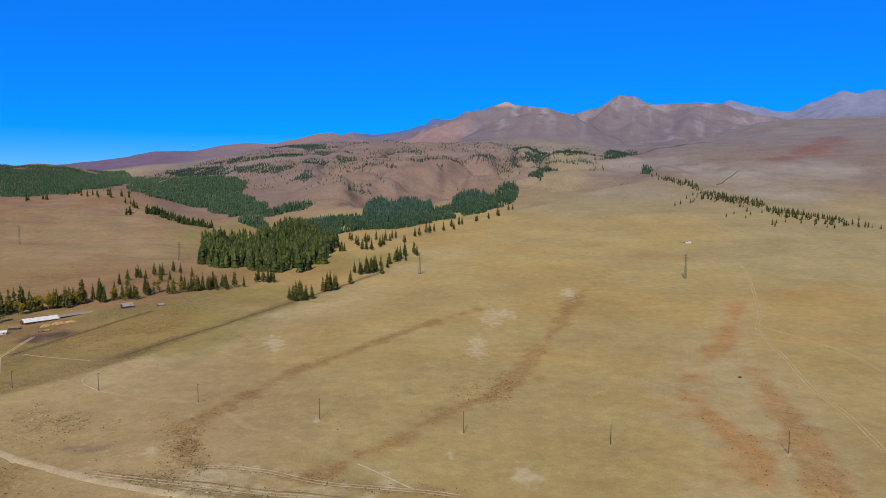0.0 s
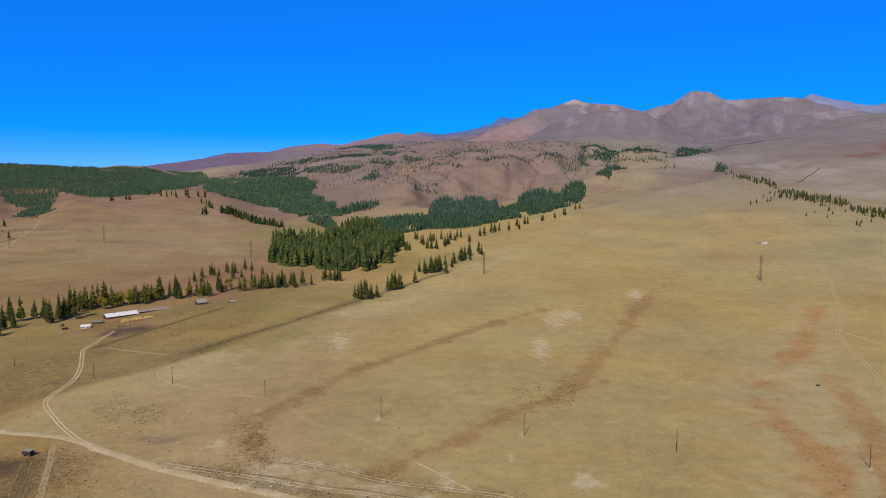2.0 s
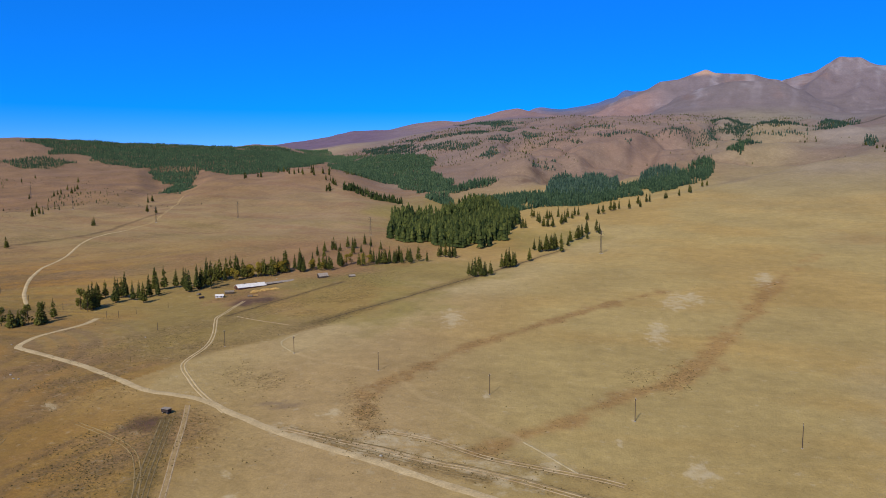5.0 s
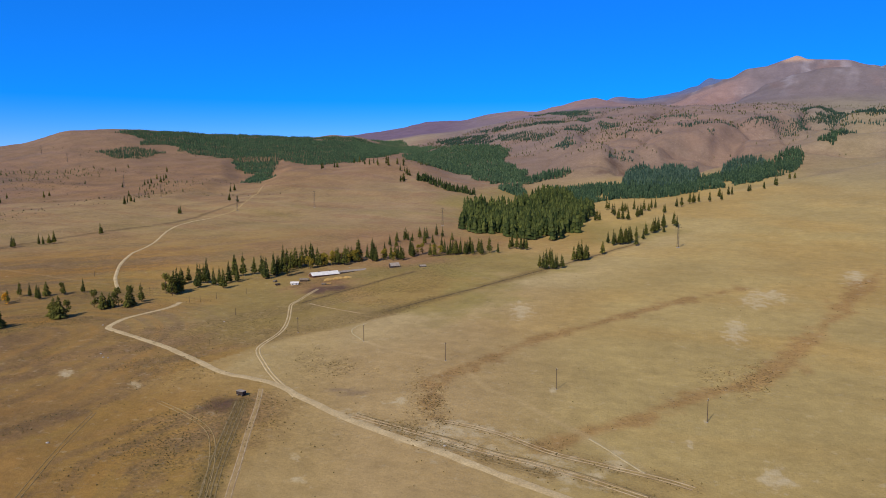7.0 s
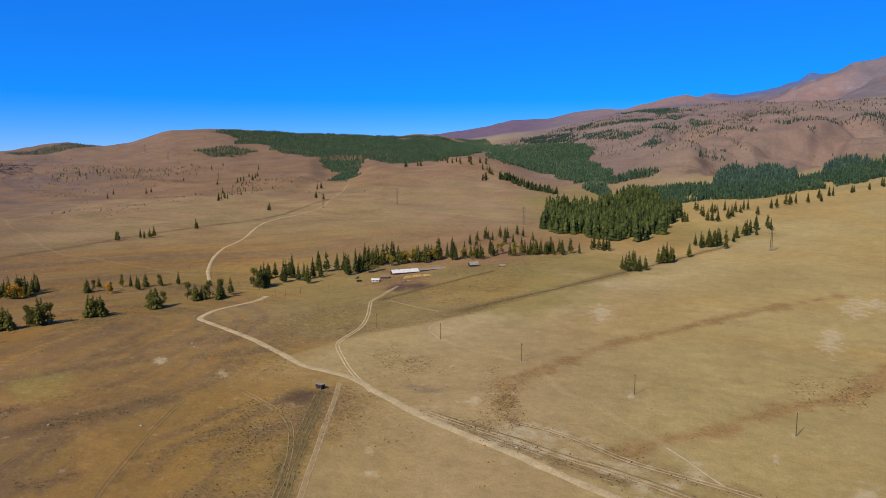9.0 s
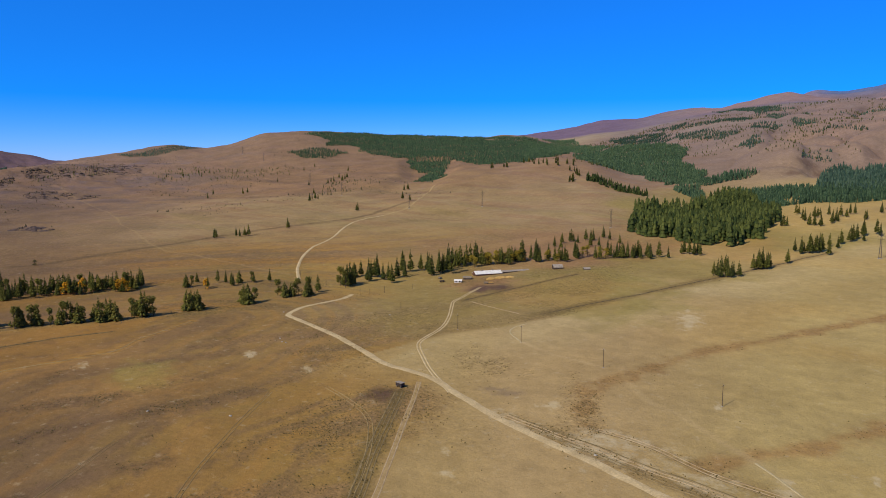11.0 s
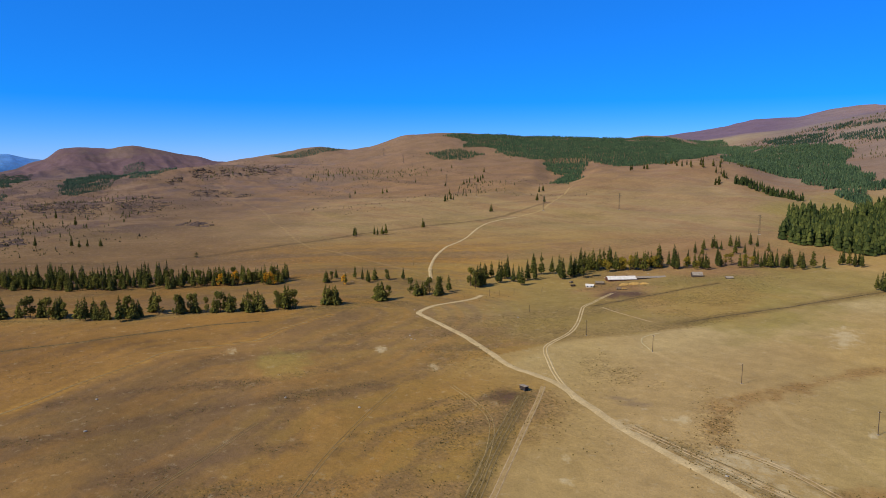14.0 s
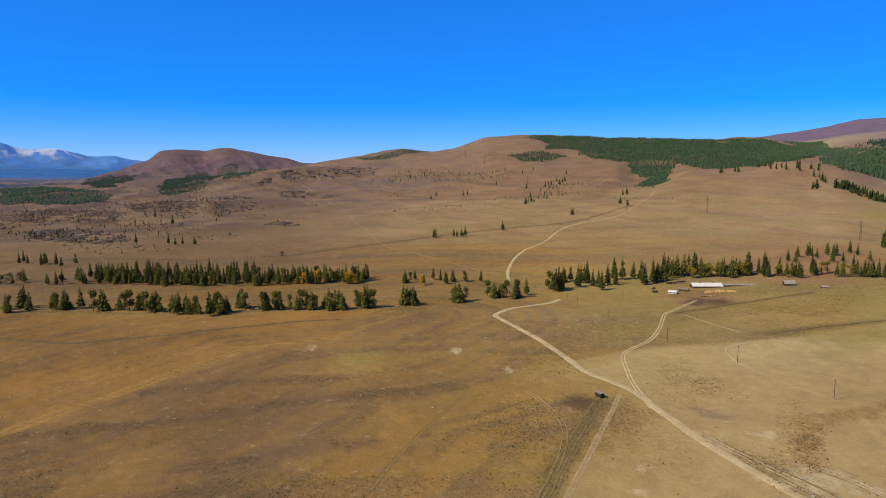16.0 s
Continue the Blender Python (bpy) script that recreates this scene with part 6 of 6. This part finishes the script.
def lattice_mast(x, y, tall, turn):
    """A slim steel lattice tower with three crossarms."""
    top = thing("power_pylon", "slim grey steel lattice pylon on open grassland", "pylon", x, y, turn, "high-voltage line")
    foot, neck = 0.95, 0.34
    for sx in (-1, 1):
        for sy in (-1, 1):
            one(lambda bm: beam(bm, (sx * foot, sy * foot, -0.3), (sx * neck, sy * neck, tall * 0.97), 0.15, 0.10), "leg", MAT["steel"], top)

    def bracing(bm):
        n = 9
        for k in range(n):
            f, g = k / n, (k + 1) / n
            a, b = foot + (neck - foot) * f, foot + (neck - foot) * g
            za, zb = tall * 0.97 * f, tall * 0.97 * g
            for s in (-1, 1):
                d = s if k % 2 else -s
                beam(bm, (-d * a, s * a, za), (d * b, s * b, zb), 0.06)
                beam(bm, (s * a, -d * a, za), (s * b, d * b, zb), 0.06)
    one(bracing, "bracing", MAT["steel"], top)
    for f, w in ((0.72, 2.6), (0.84, 3.2), (0.95, 2.2)):
        def arm(bm, f=f, w=w):
            beam(bm, (-w, 0, tall * f), (w, 0, tall * f), 0.09)
            beam(bm, (-w, 0, tall * f), (0, 0, tall * f + 0.9), 0.05)
            beam(bm, (w, 0, tall * f), (0, 0, tall * f + 0.9), 0.05)
        a = one(arm, "crossarm", MAT["steel"], top)
        for s in (-1, 1):
            one(lambda bm: beam(bm, (s * w, 0, tall * f - 1.0), (s * w, 0, tall * f), 0.09, 0.06, 6), "insulator", MAT["dark"], a)
    one(lambda bm: box(bm, -1.8, 1.8, -1.8, 1.8, -0.3, 0.2), "footing", MAT["stone"], top)
    return top


PYLONS = [(2.63, 726, 24), (-18.84, 730, 25.5), (21.49, 913, 24)] + [(31.94, 1146, 27), (37.97, 1127, 24), (43.50, 1320, 24)] + [(46.04, 1669, 27), (49.65, 2201, 26), (51.24, 2351, 25)]
for k, (pb, pd, tall) in enumerate(PYLONS):
    lattice_mast(*polar(pb, pd), tall, 10 + 7 * k)


# stones and scrub ------------------------------------------------------------------------------
STONES = [(85.33, 356), (48.29, 401), (47.99, 399), (39.40, 460), (73.93, 293), (58.70, 305), (73.11, 332)] + [(48.44, 409), (48.15, 481), (29.25, 648), (21.55, 242), (52.42, 288)]
stone_rng = np.random.default_rng(8)
for q in STONES:
    bm = bmesh.new()
    bmesh.ops.create_icosphere(bm, subdivisions=2, radius=1)
    for v in bm.verts:
        v.co *= stone_rng.uniform(0.8, 1.15)
    ob = new("boulder", mesh_of("boulder", bm, MAT["stone"]))
    x, y = polar(*q)
    ob.matrix_world = pose(x, y, float(height(np.array([x]), np.array([y]))[0]) + 0.15, 0, 0, stone_rng.uniform(0, 360)) @ Matrix.Diagonal((stone_rng.uniform(0.5, 0.9), stone_rng.uniform(0.4, 0.6), stone_rng.uniform(0.35, 0.5), 1))
    tagged(ob, "pale grey boulder lying in dry grass", "rock", "boulders")


def tufts(name, label, count, near, far, mat, seed, small, large, sharp):
    """Low bushes and tussocks, thick where the ground cover says so."""
    rng = np.random.default_rng(seed)
    r = np.sqrt(rng.uniform(near ** 2, far ** 2, count))
    b = np.radians(rng.uniform(-38, 90, count))
    x, y = -r * np.sin(b), r * np.cos(b)
    z = height(x, y)
    density = cover(x, y, z, r)[1]
    keep = rng.random(count) < np.clip(density, 0, 1) ** sharp
    x, y, z = x[keep], y[keep], z[keep]
    n = len(x)
    octa = np.array([(1, 0, 0), (-1, 0, 0), (0, 1, 0), (0, -1, 0), (0, 0, 0.9), (0, 0, -0.2)])
    faces = np.array([(0, 2, 4), (2, 1, 4), (1, 3, 4), (3, 0, 4)])
    s = rng.uniform(small, large, n) * rng.uniform(0.6, 1.0, n)
    v = octa[None] * s[:, None, None] * rng.uniform(0.6, 1.25, (n, 6, 3)) + np.stack([x, y, z + 0.05], -1)[:, None]
    me = sheet(name, v[:, :5].reshape(-1, 3), NONE4, (faces[None] + 5 * np.arange(n)[:, None, None]).reshape(-1, 3), mat)
    return tagged(new(name, me), label, "scrub", kind="stuff")


def bench_trees():
    """Single small conifers sprinkled over the bench and the slopes behind it."""
    rng = np.random.default_rng(43)
    r, b = np.sqrt(rng.uniform(1500 ** 2, 2950 ** 2, 26000)), rng.uniform(-15, 25, 26000)
    x, y = -r * np.sin(np.radians(b)), r * np.cos(np.radians(b))
    drift = fbm(x / 260, y / 110, 4, 150) + 0.2 * fbm(x / 40, y / 40, 3, 151)
    keep = (drift > 0.14 + 0.2 * smooth(2050, 1850, r)) & (rng.random(len(x)) < 0.32)
    x, y = x[keep], y[keep]
    z, n = height(x, y), int(keep.sum())
    c, t = low_tree(910, 2, 5)
    h = rng.uniform(2.5, 7.5, n)
    w = h * rng.uniform(1.0, 1.7, n)
    v = np.stack([x, y, z - 0.2], -1)[:, None] + c[None] * np.stack([w, w, h], -1)[:, None] * rng.uniform(0.8, 1.2, (n, len(c), 3))
    me = sheet("scrub", v.reshape(-1, 3), NONE4, (t[None] + len(c) * np.arange(n)[:, None, None]).reshape(-1, 3), MAT["hill_trees"])
    return tagged(new("scrub", me), "small dark conifers sprinkled over the high bench", "scrub", kind="stuff")


bench_trees()


def hill_scrub():
    """Bushes and dwarf trees scattered in drifts over the western hillside."""
    rng = np.random.default_rng(41)
    r, b = np.sqrt(rng.uniform(850 ** 2, 2500 ** 2, 60000)), rng.uniform(24, 90, 60000)
    x, y = -r * np.sin(np.radians(b)), r * np.cos(np.radians(b))
    drift = fbm(x / 170, y / 90, 4, 140) + 0.15 * fbm(x / 30, y / 30, 3, 141)
    keep = (drift > 0.16 - 0.10 * smooth(45, 75, b) + 0.3 * smooth(1300, 1000, r) + 0.12 * smooth(40, 30, b)) & (rng.random(len(x)) < 0.16 + 0.16 * smooth(50, 70, b))
    x, y, b = x[keep], y[keep], b[keep]
    z, n = height(x, y), int(keep.sum())
    c, t = low_tree(900, 1, 5)
    h = rng.uniform(0.6, 2.3, n) * (1 + 1.2 * (rng.random(n) < 0.12))
    w = rng.uniform(1.6, 7.0, n)
    v = np.stack([x, y, z - 0.1], -1)[:, None] + c[None] * np.stack([w, w, h], -1)[:, None] * rng.uniform(0.7, 1.3, (n, len(c), 3))
    me = sheet("scrub", v.reshape(-1, 3), NONE4, (t[None] + len(c) * np.arange(n)[:, None, None]).reshape(-1, 3), MAT["hill_scrub"])
    return tagged(new("scrub", me), "dark juniper scrub drifting over the hillside", "scrub", kind="stuff")


hill_scrub()


def outcrop(points, count, seed):
    """Broken dark rock with scrub in its cracks, inside an outline of (bearing, distance) points."""
    rng = np.random.default_rng(seed)
    poly = [polar(*q) for q in points]
    lo, hi = np.min(poly, 0), np.max(poly, 0)
    p = rng.uniform(lo, hi, (60 * count, 2))
    x, y = p[:, 0], p[:, 1]
    wx, wy = x + 14 * fbm(x / 40, y / 40, 3, seed), y + 14 * fbm(x / 40, y / 40, 3, seed + 3)
    keep = np.flatnonzero(inside(poly, wx, wy) & (fbm(x / 22, y / 22, 3, seed + 7) > rng.uniform(-0.25, 0.3, len(x))))[:count]
    x, y = x[keep], y[keep]
    z, n = height(x, y), len(keep)
    ring = np.array([(math.cos(a), math.sin(a), 0.0) for a in np.arange(6) * math.pi / 3])
    unit = np.vstack([ring * 1.0, ring * 0.7 + (0, 0, 0.75), [(0, 0, 1.0)]])
    i = np.arange(6)
    tri = np.vstack([np.stack([i, (i + 1) % 6, 6 + i], -1), np.stack([(i + 1) % 6, 6 + (i + 1) % 6, 6 + i], -1), np.stack([6 + i, 6 + (i + 1) % 6, np.full(6, 12)], -1)])
    w, h = rng.uniform(2.0, 9.0, n) * rng.uniform(0.4, 1.0, n), rng.uniform(0.6, 2.2, n)
    v = unit[None] * np.stack([w * rng.uniform(0.8, 1.8, n), w, h], -1)[:, None] * rng.uniform(0.65, 1.3, (n, 13, 3)) + np.stack([x, y, z - 0.4], -1)[:, None]
    me = sheet("rock_outcrop", v.reshape(-1, 3), NONE4, (tri[None] + 13 * np.arange(n)[:, None, None]).reshape(-1, 3), MAT["rock"])
    tagged(new("rock_outcrop", me), "broken dark brown rock outcrop on the hillside", "rock", kind="stuff")
    c, t = low_tree(seed + 60, 2, 5)
    pick = rng.random(n) < 0.2
    m = int(pick.sum())
    off, hh = rng.normal(size=(m, 2)) * 5, rng.uniform(1.5, 5.0, m)
    q = np.column_stack([x[pick], y[pick]]) + off
    v = np.stack([q[:, 0], q[:, 1], height(q[:, 0], q[:, 1]) - 0.2], -1)[:, None] + c[None] * np.stack([hh * 2.2, hh * 2.2, hh], -1)[:, None] * rng.uniform(0.7, 1.3, (m, len(c), 3))
    me = sheet("scrub", v.reshape(-1, 3), NONE4, (t[None] + len(c) * np.arange(m)[:, None, None]).reshape(-1, 3), MAT["hill_scrub"])
    tagged(new("scrub", me), "dark juniper scrub among the rocks", "scrub", kind="stuff")


for k, (pts, count) in enumerate((
        ([(85.72, 1397), (83.66, 1591), (80.04, 1528), (77.94, 1344), (78.34, 1261), (81.54, 1288), (83.69, 1282), (85.75, 1265)], 420),
        ([(84.39, 1232), (80.81, 1241), (78.53, 1045), (77.75, 937), (81.54, 985), (84.04, 1043)], 320),
        ([(77.35, 1528), (73.35, 1729), (72.5, 1463), (74.56, 1404), (76.96, 1381)], 260),
        ([(77.73, 1573), (76.19, 1681), (73.02, 1656), (71.99, 1555), (72.28, 1391), (74.62, 1355), (77.35, 1425)], 260), ([(71.78, 1490), (70.96, 1653), (68.85, 1634), (68.33, 1464), (68.62, 1327), (71.16, 1349)], 220), ([(83.68, 1222), (82.13, 1241), (80.35, 1174), (79.99, 1017), (81.80, 994), (83.53, 1041)], 260),
        ([(80.03, 1441), (78.85, 1440), (77.81, 1374), (78.04, 1306), (79.78, 1347)], 60), ([(78.70, 1025), (77.83, 1027), (77.68, 963), (78.59, 967)], 40), ([(66.47, 1695), (65.38, 1753), (63.24, 1706), (63.50, 1592), (66.16, 1586)], 120), ([(67.31, 1132), (66.00, 1162), (64.52, 1126), (64.87, 1062), (67.08, 1067)], 60),
        ([(64.83, 1968), (62.71, 2101), (60.02, 2382), (59.78, 2131), (62.26, 1941), (64.49, 1906)], 160), ([(66.45, 1983), (65.58, 2039), (64.83, 1992), (65.15, 1919), (66.24, 1907)], 90), ([(68.06, 1902), (67.11, 1937), (66.86, 1888), (67.77, 1855)], 60), ([(83.98, 1510), (82.10, 1513), (80.32, 1434), (82.11, 1384), (83.89, 1414)], 80),
        ([(62.92, 1639), (61.98, 1662), (61.79, 1591), (62.79, 1574)], 30), ([(61.36, 2133), (59.10, 2311), (58.18, 2178), (60.00, 2005)], 80))):
    outcrop(pts, count, 300 + 11 * k)
tufts("scrub", "small dark tussocks and low bushes on dry ground", 300000, 190, 640, MAT["scrub"], 31, 0.14, 0.5, 1.8)
